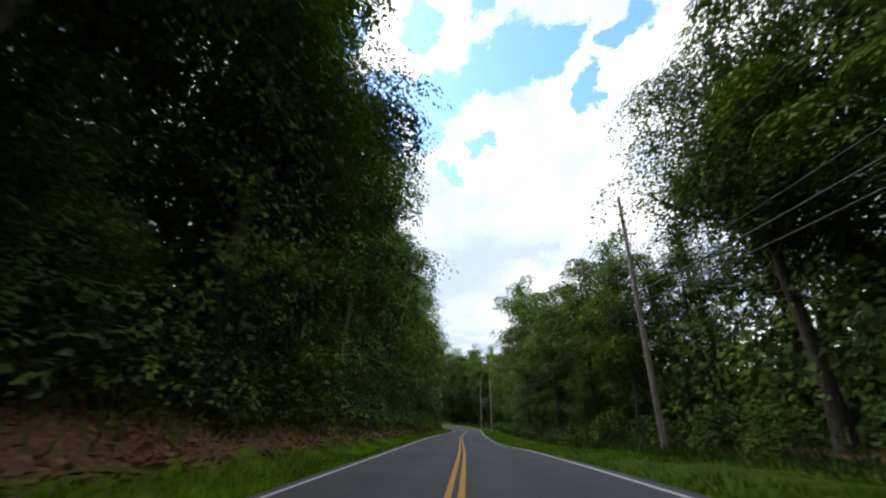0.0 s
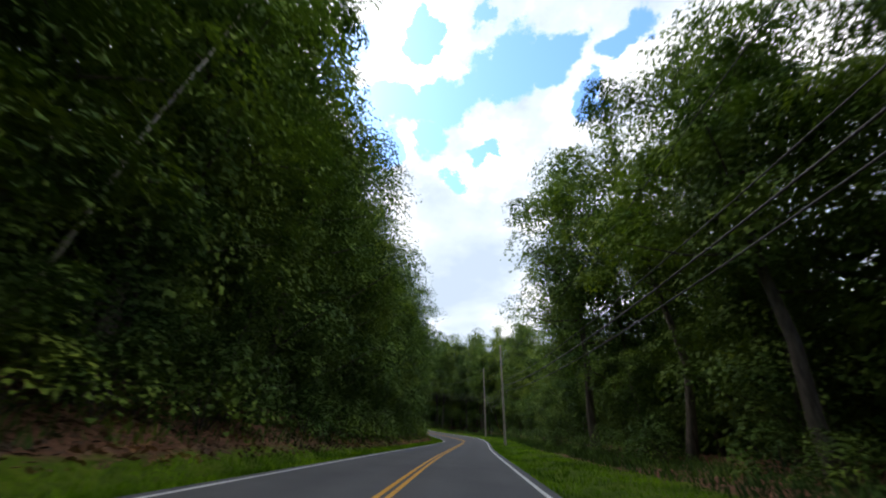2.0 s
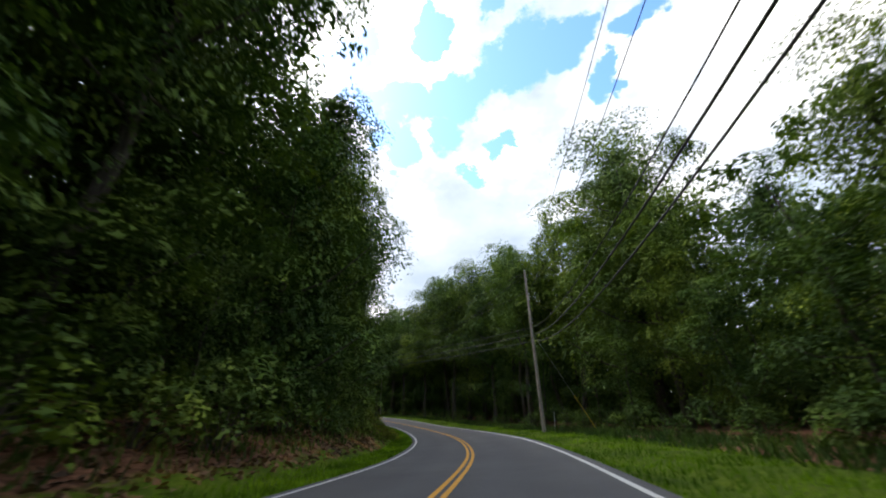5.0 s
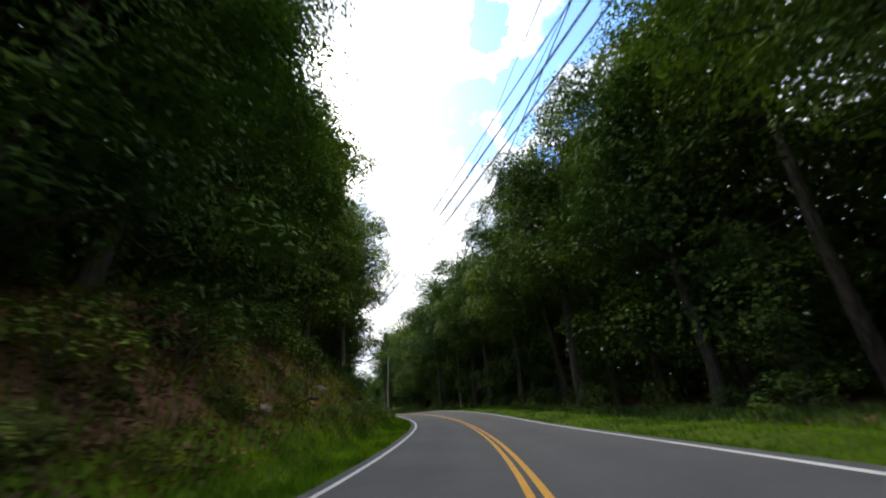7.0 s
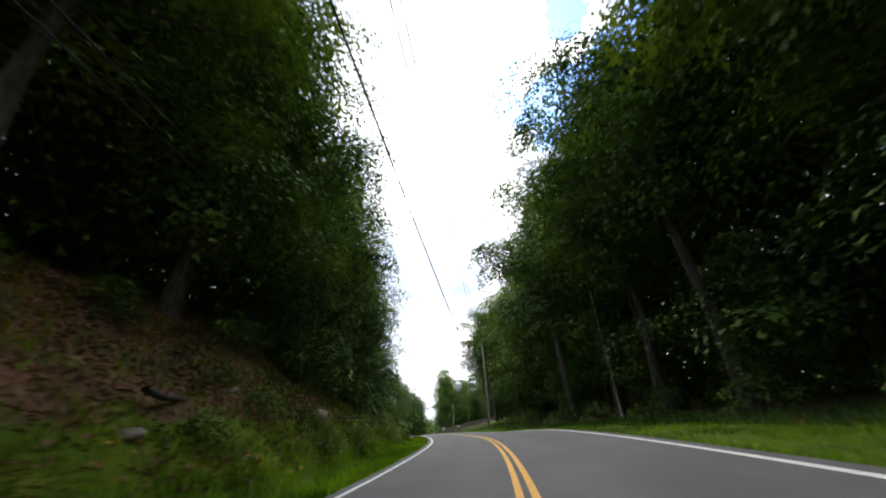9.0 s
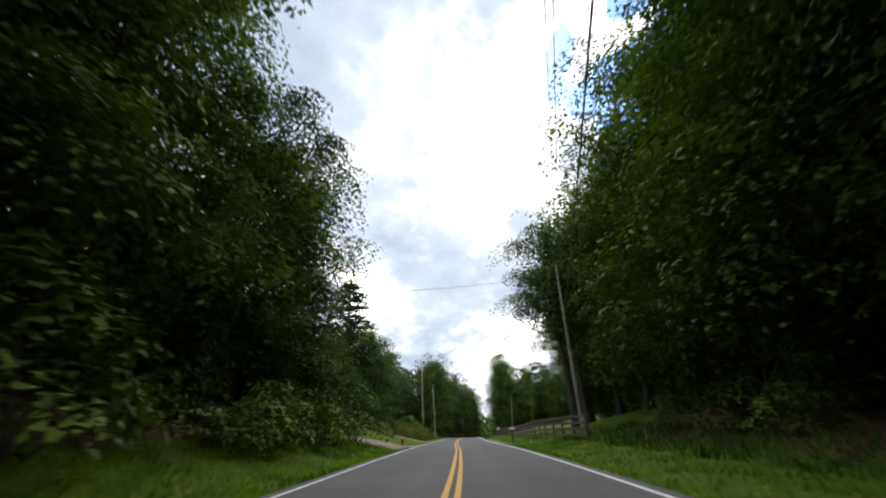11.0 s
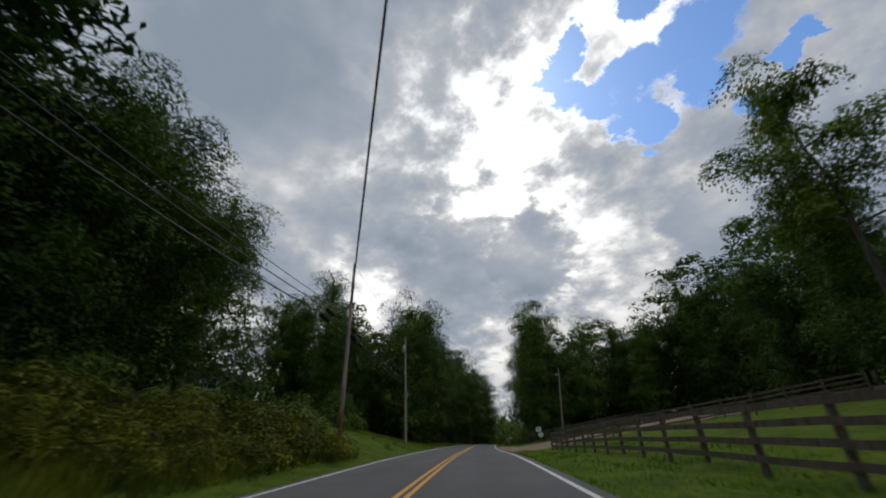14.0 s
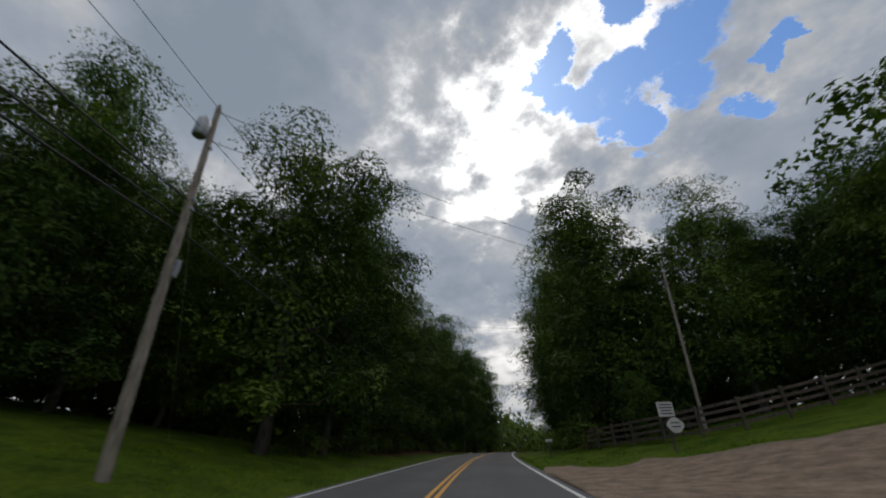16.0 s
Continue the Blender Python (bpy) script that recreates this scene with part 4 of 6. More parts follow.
def wood_trunks(side, table, seed):
    """Bare stems seen in the dark between the front trees."""
    rng = np.random.default_rng(seed)
    chunks = []
    for s in np.arange(-20, 230, 3.1):
        l = side * (np.interp(s, *table) + rng.uniform(-1, 6))
        b = np.array(place(s, l, -0.2))
        r = rng.uniform(0.07, 0.18)
        top = b + np.array([rng.normal(0, 0.8), rng.normal(0, 0.8), rng.uniform(9, 14)])
        chunks.append(tube([b, (b + top) / 2 + rng.normal(0, 0.15, 3), top], [r, r * 0.8, r * 0.4], 6))
    ob = new("wood_stems", mesh_np("wood_stems", *join(chunks), BARK, smooth=True))
    return tagged(ob, "slender grey tree stems in the shade of the woods", "woods", kind="stuff")


wood_trunks(-1, EDGE_LEFT, 111)
wood_trunks(1, EDGE_RIGHT, 112)


# ---- grass, weeds and fallen leaves, past counting ----
def scatter(name, label, cat, mat, count, s_range, l_fun, size, upright, seed, slim, dz=0.0):
    rng = np.random.default_rng(seed)
    s = rng.uniform(*s_range, count)
    l = l_fun(s, rng)
    keep = np.abs(l) > 3.52
    s, l = s[keep], l[keep]
    p = road_points(s, l)
    n = len(s)
    if upright:
        h = size * rng.uniform(0.45, 1.25, n)
        a = rng.uniform(0, 2 * np.pi, n)
        side = np.stack([np.cos(a), np.sin(a), np.zeros(n)], 1) * (size * slim * rng.uniform(0.6, 1.3, n))[:, None]
        bend = np.stack([rng.normal(0, 0.35, n), rng.normal(0, 0.35, n), np.ones(n)], 1) * h[:, None]
        v = np.stack([p - side, p + side, p + side * 0.6 + bend * 0.6, p + bend], 1).reshape(-1, 3)
        v[:, 2] += dz - 0.02
        f = np.arange(4 * n).reshape(n, 4)
    else:
        p[:, 2] += dz + rng.uniform(0.0, 0.05, n)
        v, f = leaf_quads(p, rng.normal(0, 0.45, (n, 3)) + np.array([0, 0, 1.0]), size, rng, slim)
    return tagged(new(name, mesh_np(name, v, f, mat)), label, cat, kind="stuff")


def band(lo, hi):
    return lambda s, rng: rng.uniform(lo, hi, len(s))


def sided(table_s, table_l, side, inner=3.5, power=1.0):
    return lambda s, rng: side * (inner + (np.interp(s, table_s, table_l) - inner) * rng.uniform(0, 1, len(s)) ** power)


LEFT_END, RIGHT_END = ([-30, 100, 118, 132, 145, 185, 205, 232], [5.8, 5.6, 5.1, 5.3, 6.0, 6.6, 7.2, 8.5]), ([-30, 20, 60, 110, 232], [8.4, 8.4, 7.0, 8.2, 8.6])
scatter("grass", "lush green grass along the foot of the bank", "grass", GRASS, 60000, (-10, 236), sided(*LEFT_END, -1), 0.20, True, 201, 0.10)
scatter("grass", "uncut green grass of the roadside verge", "grass", GRASS, 60000, (-10, 236), sided(*RIGHT_END, 1), 0.17, True, 202, 0.10)
scatter("grass", "mown lawn grass beside the road", "grass", GRASS, 42000, (232, 345), band(-12, -3.55), 0.09, True, 203, 0.14)
scatter("grass", "mown grass verge in front of the board fence", "grass", GRASS, 42000, (228, 345), band(3.55, 12), 0.12, True, 204, 0.12)
scatter("tall_weeds", "tall yellow-green weeds beside the track", "weeds", WEEDS, 9000, (266.5, 288), band(-12.5, -5.4), 0.62, True, 205, 0.04)
wood_edge(267.5, 288, 0.9, -9.5, -6.0, ("weed_clump",), 0.5, 1.05)
wood_edge(268.5, 288, 1.1, -13.5, -9.0, ("weed_clump",), 0.7, 1.3)
scatter("tall_weeds", "ragged weeds and ferns on the bank", "weeds", WEEDS, 12000, (120, 200), band(-11.5, -5.4), 0.42, True, 206, 0.06)
scatter("grass", "tall lush grass at the foot of the bank", "grass", GRASS, 18000, (128, 208), band(-5.6, -3.9), 0.28, True, 212, 0.06)
scatter("tall_weeds", "green weeds growing among dead leaves on the bank", "weeds", GRASS, 7000, (120, 204), band(-9.0, -5.2), 0.30, True, 213, 0.07)
scatter("tall_weeds", "ragged dark weeds at the wood's edge", "weeds", LEAVES, 30000, (-15, 232), band(7.4, 11.5), 0.42, True, 207, 0.08)
scatter("tall_weeds", "ragged dark weeds at the wood's edge", "weeds", LEAVES, 6000, (-15, 128), band(-8.8, -6.4), 0.42, True, 208, 0.08)
scatter("fallen_leaves", "brown dead leaves lying on the bank", "leaves", DRY, 38000, (114, 205), band(-12, -5.3), 0.17, False, 209, 0.6)
scatter("fallen_leaves", "brown dead leaves lying under the trees", "leaves", DRY, 16000, (-15, 118), band(-9.5, -5.6), 0.22, False, 210, 0.6)
scatter("fallen_leaves", "orange-brown dead fern and leaves by the verge", "leaves", DRY, 900, (31, 36), band(8.2, 10.5), 0.35, True, 211, 0.12)

plant("small", 183.5, -9.2, 0.85, 20)
plant("bush", 185.0, -8.6, 1.3, 70)
for s_, l_, z_ in ((292.2, -7.6, 0.32), (298.5, -6.2, 0.26), (302.5, -8.4, 0.22), (296.0, -9.6, 0.28), (307.0, -7.4, 0.2), (309.5, -12.6, 0.9)):
    plant("bush_light", s_, l_, z_, 80 * s_, label="low tuft of weeds growing on the mown lawn")

wood_edge(126, 206, 3.0, -6.8, -5.2, ("weed_clump", "bush_light"), 0.3, 0.6)
# ferns and seedlings scattered over the bank
wood_edge(124, 200, 3.6, -9.6, -5.9, ("bush_light", "bush"), 0.16, 0.42)


# ---- tracks and driveways ----
def ribbon(name, pts, widths, mat, lift, label, step=0.8):
    """A loose-surfaced track over the ground, through (s, l) points."""
    p = np.array(pts, float)
    u = np.concatenate([[0], np.cumsum(np.linalg.norm(np.diff(p, axis=0), axis=1))])
    n = int(u[-1] / step) + 2
    uu = np.linspace(0, u[-1], n)
    mid = np.stack([np.interp(uu, u, p[:, k]) for k in range(2)], 1)
    for _ in range(3):
        mid[1:-1] = (mid[:-2] + 2 * mid[1:-1] + mid[2:]) / 4
    w = np.interp(uu, u, widths)
    d = np.gradient(mid, axis=0)
    d /= np.linalg.norm(d, axis=1)[:, None]
    nrm = np.stack([d[:, 1], -d[:, 0]], 1)
    rng = np.random.default_rng(len(pts) + int(p[0, 0]))
    a = np.linspace(-0.5, 0.5, 9)
    wave = 0.09 * np.sin(uu * 1.7 + 1) + 0.06 * np.sin(uu * 3.9) + rng.normal(0, 0.03, n)
    ragged = 1 + wave[:, None] * (np.abs(a) > 0.3) * np.where(a > 0, 1, -0.8)
    sl = mid[:, None] + nrm[:, None] * (w[:, None] * a[None] * ragged)[..., None]
    s, l = sl[..., 0], np.where(np.abs(sl[..., 1]) < 3.44, np.sign(p[-1, 1]) * 3.44, sl[..., 1])
    v = road_points(s.ravel(), l.ravel())
    crown = lift * (1 - (2 * np.abs(a)) ** 4)
    v[:, 2] += np.tile(crown, n) + rng.normal(0, 0.008, len(v)) + 0.02
    # the mouth runs out level with the asphalt
    ls, ss = l.ravel(), s.ravel()
    level = np.interp(ss, RS, RP[:, 2]) + np.interp(ss, RS, RP[:, 3]) * np.sign(ls) * 3.5 + 0.006
    u = np.clip((np.abs(ls) - 3.5) / 3.0, 0, 1)
    v[:, 2] = u * v[:, 2] + (1 - u) * level
    rim = np.tile(np.abs(a) > 0.49, n)                     # the sides run down into the turf
    v[rim, 2] = np.minimum(v[rim, 2], road_points(ss[rim], ls[rim])[:, 2] - 0.06 + 2.0 * (np.abs(ls[rim]) < 3.75))
    f = grid_faces(n, 9)
    if p[-1, 1] > 0:
        f = f[:, ::-1]
    return tagged(new(name, mesh_np(name, v, f, mat)), label, "driveway", kind="structure")


ribbon("driveway_1", [(240.0, -1.4), (240.6, -3.5), (242.3, -7), (246.3, -13), (250.9, -20), (255.2, -28), (259, -38)], [9.5, 9.0, 5.0, 4.0, 3.6, 3.4, 3.4], GRAVEL, 0.10, "pale gravel driveway climbing across the lawn")
ribbon("driveway_2", [(263.4, -1.4), (264, -3.5), (265.2, -7), (268, -12), (271, -18)], [4.4, 3.8, 1.9, 1.6, 1.5], DIRT, 0.08, "narrow dirt track leading between lawn and weeds")
ribbon("driveway_3", [(317.6, 1.4), (317, 3.5), (315.5, 8), (313.5, 16), (309, 26), (302, 35), (292, 42)], [24, 23, 16, 11, 8.5, 6, 5], GRAVEL, 0.12, "broad tan gravel entrance climbing from the road")
ribbon("gravel_shoulder", [(236, 3.9), (246, 4.0), (256, 3.9)], [0.7, 1.1, 0.5], GRAVEL, 0.06, "thin strip of loose gravel along the asphalt's edge")


# ---- small builders ----
def box_data(name, size, mat, bevel=0.01, at=(0, 0, 0), segments=1):
    bm = bmesh.new()
    bmesh.ops.create_cube(bm, size=1.0, matrix=Matrix.Translation(at) @ Matrix.Diagonal((*size, 1)))
    if bevel:
        bmesh.ops.bevel(bm, geom=list(bm.edges), offset=bevel, segments=segments, affect="EDGES")
    return bm_mesh(name, bm, mat)


def turned_data(name, profile, mat, sides=20, axis="Z", at=(0, 0, 0)):
    """A body of revolution from (radius, height) pairs, closed at both ends."""
    v, f = [], []
    for r, h in profile:
        for k in range(sides):
            a = 2 * math.pi * k / sides
            v.append((r * math.cos(a), r * math.sin(a), h))
    for i in range(len(profile) - 1):
        for k in range(sides):
            k2 = (k + 1) % sides
            f.append((i * sides + k, i * sides + k2, (i + 1) * sides + k2, (i + 1) * sides + k))
    f.append(tuple(range(sides))[::-1])
    f.append(tuple((len(profile) - 1) * sides + k for k in range(sides)))
    m = Matrix.Translation(at)
    if axis == "X":
        m = m @ Matrix.Rotation(radians(90), 4, "Y")
    if axis == "Y":
        m = m @ Matrix.Rotation(radians(-90), 4, "X")
    me = bpy.data.meshes.new(name)
    me.from_pydata([tuple(m @ Vector(p)) for p in v], [], f)
    me.polygons.foreach_set("use_smooth", [len(p.vertices) == 4 for p in me.polygons])
    me.materials.append(mat)
    me.update()
    return me


def tube_data(name, points, radii, mat, sides=8):
    v, f = tube(points, radii if isinstance(radii, (list, tuple)) else [radii] * len(points), sides)
    return mesh_np(name, v, f, mat, smooth=True)


def stand(name, label, cat, s, l, turn=0.0, group="", dz=0.0):
    ob = tagged(new(name), label, cat, group)
    ob.matrix_basis = Matrix.Translation(place(s, l, dz)) @ Matrix.Rotation(radians(heading(s) + turn), 4, "Z")
    return ob


RED = plain("red_hydrant_paint", [(0.3, (0.20, 0.012, 0.01)), (0.6, (0.36, 0.028, 0.02)), (0.8, (0.30, 0.05, 0.03))], 9, 0.45, 0, 0.15, 0.004, 0.5)
DARK_METAL = plain("dark_metal", [(0.3, (0.02, 0.02, 0.022)), (0.7, (0.06, 0.058, 0.055))], 15, 0.5, 0.6, 0.1)
WHITE_METAL = plain("white_enamel", [(0.3, (0.55, 0.56, 0.57)), (0.7, (0.78, 0.78, 0.77))], 6, 0.4, 0, 0.05, coarse=0.2)
BROWN_METAL = plain("brown_enamel", [(0.3, (0.030, 0.018, 0.014)), (0.7, (0.06, 0.038, 0.03))], 8, 0.45, 0, 0.05)
SILVER = plain("silver_car_paint", [(0.3, (0.40, 0.39, 0.375)), (0.7, (0.50, 0.49, 0.475))], 3, 0.32, 0.35, 0.0)
GREY_PLASTIC = plain("grey_plastic", [(0.3, (0.07, 0.07, 0.072)), (0.7, (0.11, 0.11, 0.11))], 12, 0.6, 0, 0.05)
RUBBER = plain("rubber", [(0.3, (0.012, 0.012, 0.012)), (0.7, (0.03, 0.03, 0.03))], 18, 0.85, 0, 0.1)
SIDING = plain("white_siding", [(0.3, (0.62, 0.62, 0.60)), (0.7, (0.80, 0.80, 0.78))], 5, 0.6, 0, 0.1, coarse=0.15)
SHINGLE = plain("dark_shingle", [(0.3, (0.03, 0.028, 0.027)), (0.7, (0.085, 0.08, 0.075))], 14, 0.9, 0, 0.5, 0.02)
YELLOW_PLASTIC = plain("yellow_plastic", [(0.3, (0.55, 0.38, 0.03)), (0.7, (0.75, 0.55, 0.06))], 8, 0.5, 0, 0)
SIGN_WHITE = plain("sign_white", [(0.3, (0.62, 0.62, 0.60)), (0.7, (0.82, 0.82, 0.80))], 5, 0.5, 0, 0, coarse=0.15)
SIGN_INK = plain("sign_ink", [(0.3, (0.03, 0.03, 0.035)), (0.7, (0.07, 0.07, 0.07))], 5, 0.5, 0, 0)


def glass_material():
    m, nt, b = material("tinted_glass", 0.06, 0.0, 0.6)
    b.inputs["Base Color"].default_value = (0.012, 0.014, 0.016, 1)
    return m


GLASS = glass_material()


def stained_wood():
    """Pole wood, red-brown with preservative at the foot and fading upwards in streaks."""
    m, nt, b = material("red_brown_pole_foot", 0.9, 0.0, 0.15)
    tc = nt.nodes.new("ShaderNodeTexCoord")
    mp = nt.nodes.new("ShaderNodeMapping")
    mp.inputs["Scale"].default_value = (9, 9, 1.2)
    nt.links.new(tc.outputs["Object"], mp.inputs[0])
    n = nt.nodes.new("ShaderNodeTexNoise")
    n.inputs["Scale"].default_value, n.inputs["Detail"].default_value = 1.6, 7.0
    nt.links.new(mp.outputs[0], n.inputs["Vector"])
    red = add_ramp(nt, n.outputs["Fac"], [(0.3, (0.10, 0.040, 0.022)), (0.7, (0.26, 0.115, 0.062))])
    grey = add_ramp(nt, n.outputs["Fac"], [(0.3, (0.18, 0.152, 0.125)), (0.7, (0.46, 0.40, 0.34))])
    sep = nt.nodes.new("ShaderNodeSeparateXYZ")
    nt.links.new(tc.outputs["Object"], sep.inputs[0])
    ma = nt.nodes.new("ShaderNodeMath")
    ma.operation = "MULTIPLY_ADD"
    nt.links.new(n.outputs["Fac"], ma.inputs[0])
    ma.inputs[1].default_value = 3.0
    nt.links.new(sep.outputs[2], ma.inputs[2])
    fac = nt.nodes.new("ShaderNodeMapRange")
    fac.inputs["From Min"].default_value, fac.inputs["From Max"].default_value = 2.6, 5.4
    nt.links.new(ma.outputs[0], fac.inputs["Value"])
    nt.links.new(mix_color(nt, fac.outputs[0], red, grey), b.inputs["Base Color"])
    add_bump(nt, b, n.outputs["Fac"], 0.7, 0.03)
    return m


STUMP_STAIN = stained_wood()


# ---- utility poles ----
def utility_pole(s, l, height, lean=(0.0, 0.0), label="grey weathered wooden utility pole beside the road", radius=0.165, stained=False):
    """Returns the pole and a function giving world places up its height."""
    ob = stand("utility_pole", label, "utility pole", s, l, group="utility poles")
    tilt = Vector((lean[0], lean[1], 1))
    zs = np.linspace(-0.6, height, 7)
    part("pole", tube_data("pole", [tilt * z for z in zs], [radius * (1 - 0.38 * k / 6) for k in range(7)], POLE_WOOD, 14), ob)
    part("pole_cap", turned_data("pole_cap", [(radius * 0.62, 0), (radius * 0.62, 0.02), (radius * 0.2, 0.06)], POLE_WOOD, 14, at=tilt * (height - 0.01)), ob)
    part("insulator", turned_data("insulator", [(0.03, 0), (0.05, 0.03), (0.045, 0.07), (0.075, 0.1), (0.06, 0.16), (0.03, 0.2)], PORCELAIN, 12, at=tilt * (height + 0.04)), ob, "grey porcelain insulator")
    for z in (height - 2.2, height - 4.6, height - 5.0):
        part("bracket", box_data("bracket", (0.10, 0.16, 0.10), STEEL, 0.01, at=tilt * z + Vector((radius * 0.9, 0, 0))), ob, "steel clamp")
    if stained:
        part("stained_foot", tube_data("stained_foot", [tilt * z for z in (0.05, 2.2, 4.4)], [radius * 1.03, radius * 0.965, radius * 0.895], STUMP_STAIN, 14), ob, "red-brown stained lower wood")
    base = ob.matrix_basis.copy()
    return ob, (lambda z, side=0.0: base @ (tilt * z + Vector((side, 0, 0))))


def cable(a, b, sag, radius, label="black overhead cable between two poles", name="overhead_cable", cases=()):
    a, b = Vector(a), Vector(b)
    n = 18
    pts = []
    for k in range(n + 1):
        u = k / n
        q = a.lerp(b, u)
        q.z -= sag * 4 * u * (1 - u)
        pts.append(q)
    ob = tagged(new(name, tube_data(name, pts, radius, WIRE, 6)), label, "cable", "overhead cables")
    way = (b - a).normalized()
    for u, length, r in cases:
        mid = a.lerp(b, u)
        mid.z -= sag * 4 * u * (1 - u) + r * 1.1
        p = [mid - way * length / 2, mid - way * length * 0.42, mid + way * length * 0.42, mid + way * length / 2]
        part("splice_case", tube_data("splice_case", p, [r * 0.5, r, r, r * 0.5], RUBBER, 10), ob, "black plastic splice case")
    return ob


P0, p0 = utility_pole(20.4, 9.7, 14.2, (0.03, 0.0))
PB, pb = utility_pole(-45, 8.4, 11.8)
A1, a1 = utility_pole(85.2, 5.2, 11.4)
P3, p3 = utility_pole(123.8, 7.2, 14.0, (0.0, 0.0), "leaning brown utility pole with a guy wire")
PL, pl = utility_pole(207.4, -10.4, 12.6, (0.02, 0.0), "weathered utility pole half hidden in the trees")
PR, pr = utility_pole(195.2, 10.7, 10.0, (0.0, 0.0), "slim pole overgrown with leaves at the wood's edge", 0.10)
P5, p5 = utility_pole(237.9, 10.2, 14.4)
V1, v1 = utility_pole(240.6, -12.8, 13.2, (0.02, 0.0), "vine-covered utility pole beside the driveway")
P1, p1 = utility_pole(293.3, -8.5, 13.8, (-0.04, 0.0), "tall tan utility pole with a red-brown foot", 0.18, True)
P2, p2 = utility_pole(315.6, -7.9, 12.9, (-0.06, 0.0), "grey utility pole with a transformer on the lawn")
P4, p4 = utility_pole(331.6, 14.0, 10.2, (0.06, 0.0), "slim grey service pole behind the board fence", 0.11)
P6, p6 = utility_pole(396, -9.5, 11.5)
P7, p7 = utility_pole(345.5, 13.5, 10.6, (0, 0), "thin grey service pole at the wood's edge", 0.09)
for a_, za, b_, zb in ((pb, 11.8, p0, 14.2), (p0, 14.2, a1, 11.4), (a1, 11.4, p3, 14.0), (p3, 14.0, p5, 14.4)):
    cable(a_(za), b_(zb), 1.4, 0.014, "thin bare power line between two poles", "power_line")
    cable(a_(za - 2.0), b_(zb - 2.0), 1.5, 0.014, "thin bare power line between two poles", "power_line")
for a_, za, b_, zb in ((pb, 7.2, p0, 8.0), (p0, 8.0, a1, 6.6), (a1, 6.6, p3, 8.0), (p3, 8.0, pl, 11.2), (pl, 11.2, v1, 11.4)):
    cable(a_(za, 0.2), b_(zb, 0.2), 1.6, 0.032)
    cable(a_(za - 0.6, 0.2), b_(zb - 0.6, 0.2), 1.7, 0.026)
    cable(a_(za + 0.6, 0.2), b_(zb + 0.6, 0.2), 1.5, 0.020)
cable(p3(13.7, -0.2), p5(9.4, -0.15), 6.0, 0.022)
cable(p5(14.4), p1(13.8), 0.8, 0.012, "thin bare power line between two poles", "power_line")
cable(p5(12.9), p1(12.2), 0.9, 0.012, "thin bare power line between two poles", "power_line")
cable(p5(11.2), p1(10.0), 0.9, 0.036)
cable(v1(13.1), p5(13.6), 0.45, 0.016)
cable(v1(10.9), p1(8.3, -0.2), 1.9, 0.040, cases=((0.925, 1.4, 0.17),))
cable(v1(11.4), p1(8.8, -0.2), 1.7, 0.030, cases=((0.94, 1.3, 0.13), (0.975, 0.4, 0.08)))
cable(v1(11.9), p1(9.3, -0.2), 1.6, 0.022)
cable(p1(13.8), p2(12.9), 0.25, 0.012, "thin bare power line between two poles", "power_line")
cable(p1(12.2), p2(11.3), 0.3, 0.012, "thin bare power line between two poles", "power_line")
cable(p1(10.0), p2(8.2), 0.5, 0.030)
cable(p1(8.3, -0.2), p2(7.0, -0.1), 0.6, 0.036, cases=((0.09, 1.3, 0.20), (0.17, 0.9, 0.12)))
cable(p1(8.8, -0.2), p2(7.5, -0.1), 0.5, 0.028, cases=((0.08, 1.2, 0.15), (0.15, 1.0, 0.10)))
for h_, sag_, r_ in ((12.9, 0.8, 0.012), (11.3, 0.9, 0.012), (8.2, 1.2, 0.03), (7.0, 1.3, 0.03)):
    cable(p2(h_), p6(h_ - 1.2), sag_, r_)
cable(p2(12.7), p4(10.1), 0.5, 0.012, "thin bare power line crossing the road", "power_line")
cable(p2(11.1), p4(9.5), 0.5, 0.012, "thin bare power line crossing the road", "power_line")
cable(p4(10.0), p7(10.4), 0.4, 0.012, "thin bare power line between two poles", "power_line")
# two lines cross high over the road beyond the service pole
cable(place(352, -15.0, 15.5), p7(10.2), 0.5, 0.016, "thin black line crossing over the road", "power_line")
# fittings on the poles
part("equipment_box", box_data("equipment_box", (0.34, 0.42, 0.95), GREY_PLASTIC, 0.03, (-0.42, 0.38, 6.6), 2), P1, "dark grey equipment box")
part("transformer", turned_data("transformer", [(0.2, 0), (0.24, 0.05), (0.24, 0.75), (0.22, 0.82), (0.1, 0.9)], STEEL, 18, at=(-0.80, -0.36, 11.0)), P2, "light grey pole transformer")
part("bushing", turned_data("bushing", [(0.05, 0), (0.03, 0.1), (0.05, 0.14), (0.03, 0.26)], PORCELAIN, 10, at=(-0.80, -0.36, 11.85)), P2)
part("conduit_box", box_data("conduit_box", (0.12, 0.14, 0.6), STEEL, 0.02, (-0.06, 0, 5.6)), P2, "pale metal conduit box")
part("lamp_arm", tube_data("lamp_arm", [(0.56, 0, 9.4), (0.3, -0.2, 9.5), (0.05, -0.3, 9.35)], 0.025, STEEL, 6), P4)
part("lamp_head", turned_data("lamp_head", [(0.05, 0), (0.13, 0.06), (0.12, 0.16), (0.04, 0.22)], STEEL, 12, at=(0.03, -0.3, 9.18)), P4, "small yard lamp")


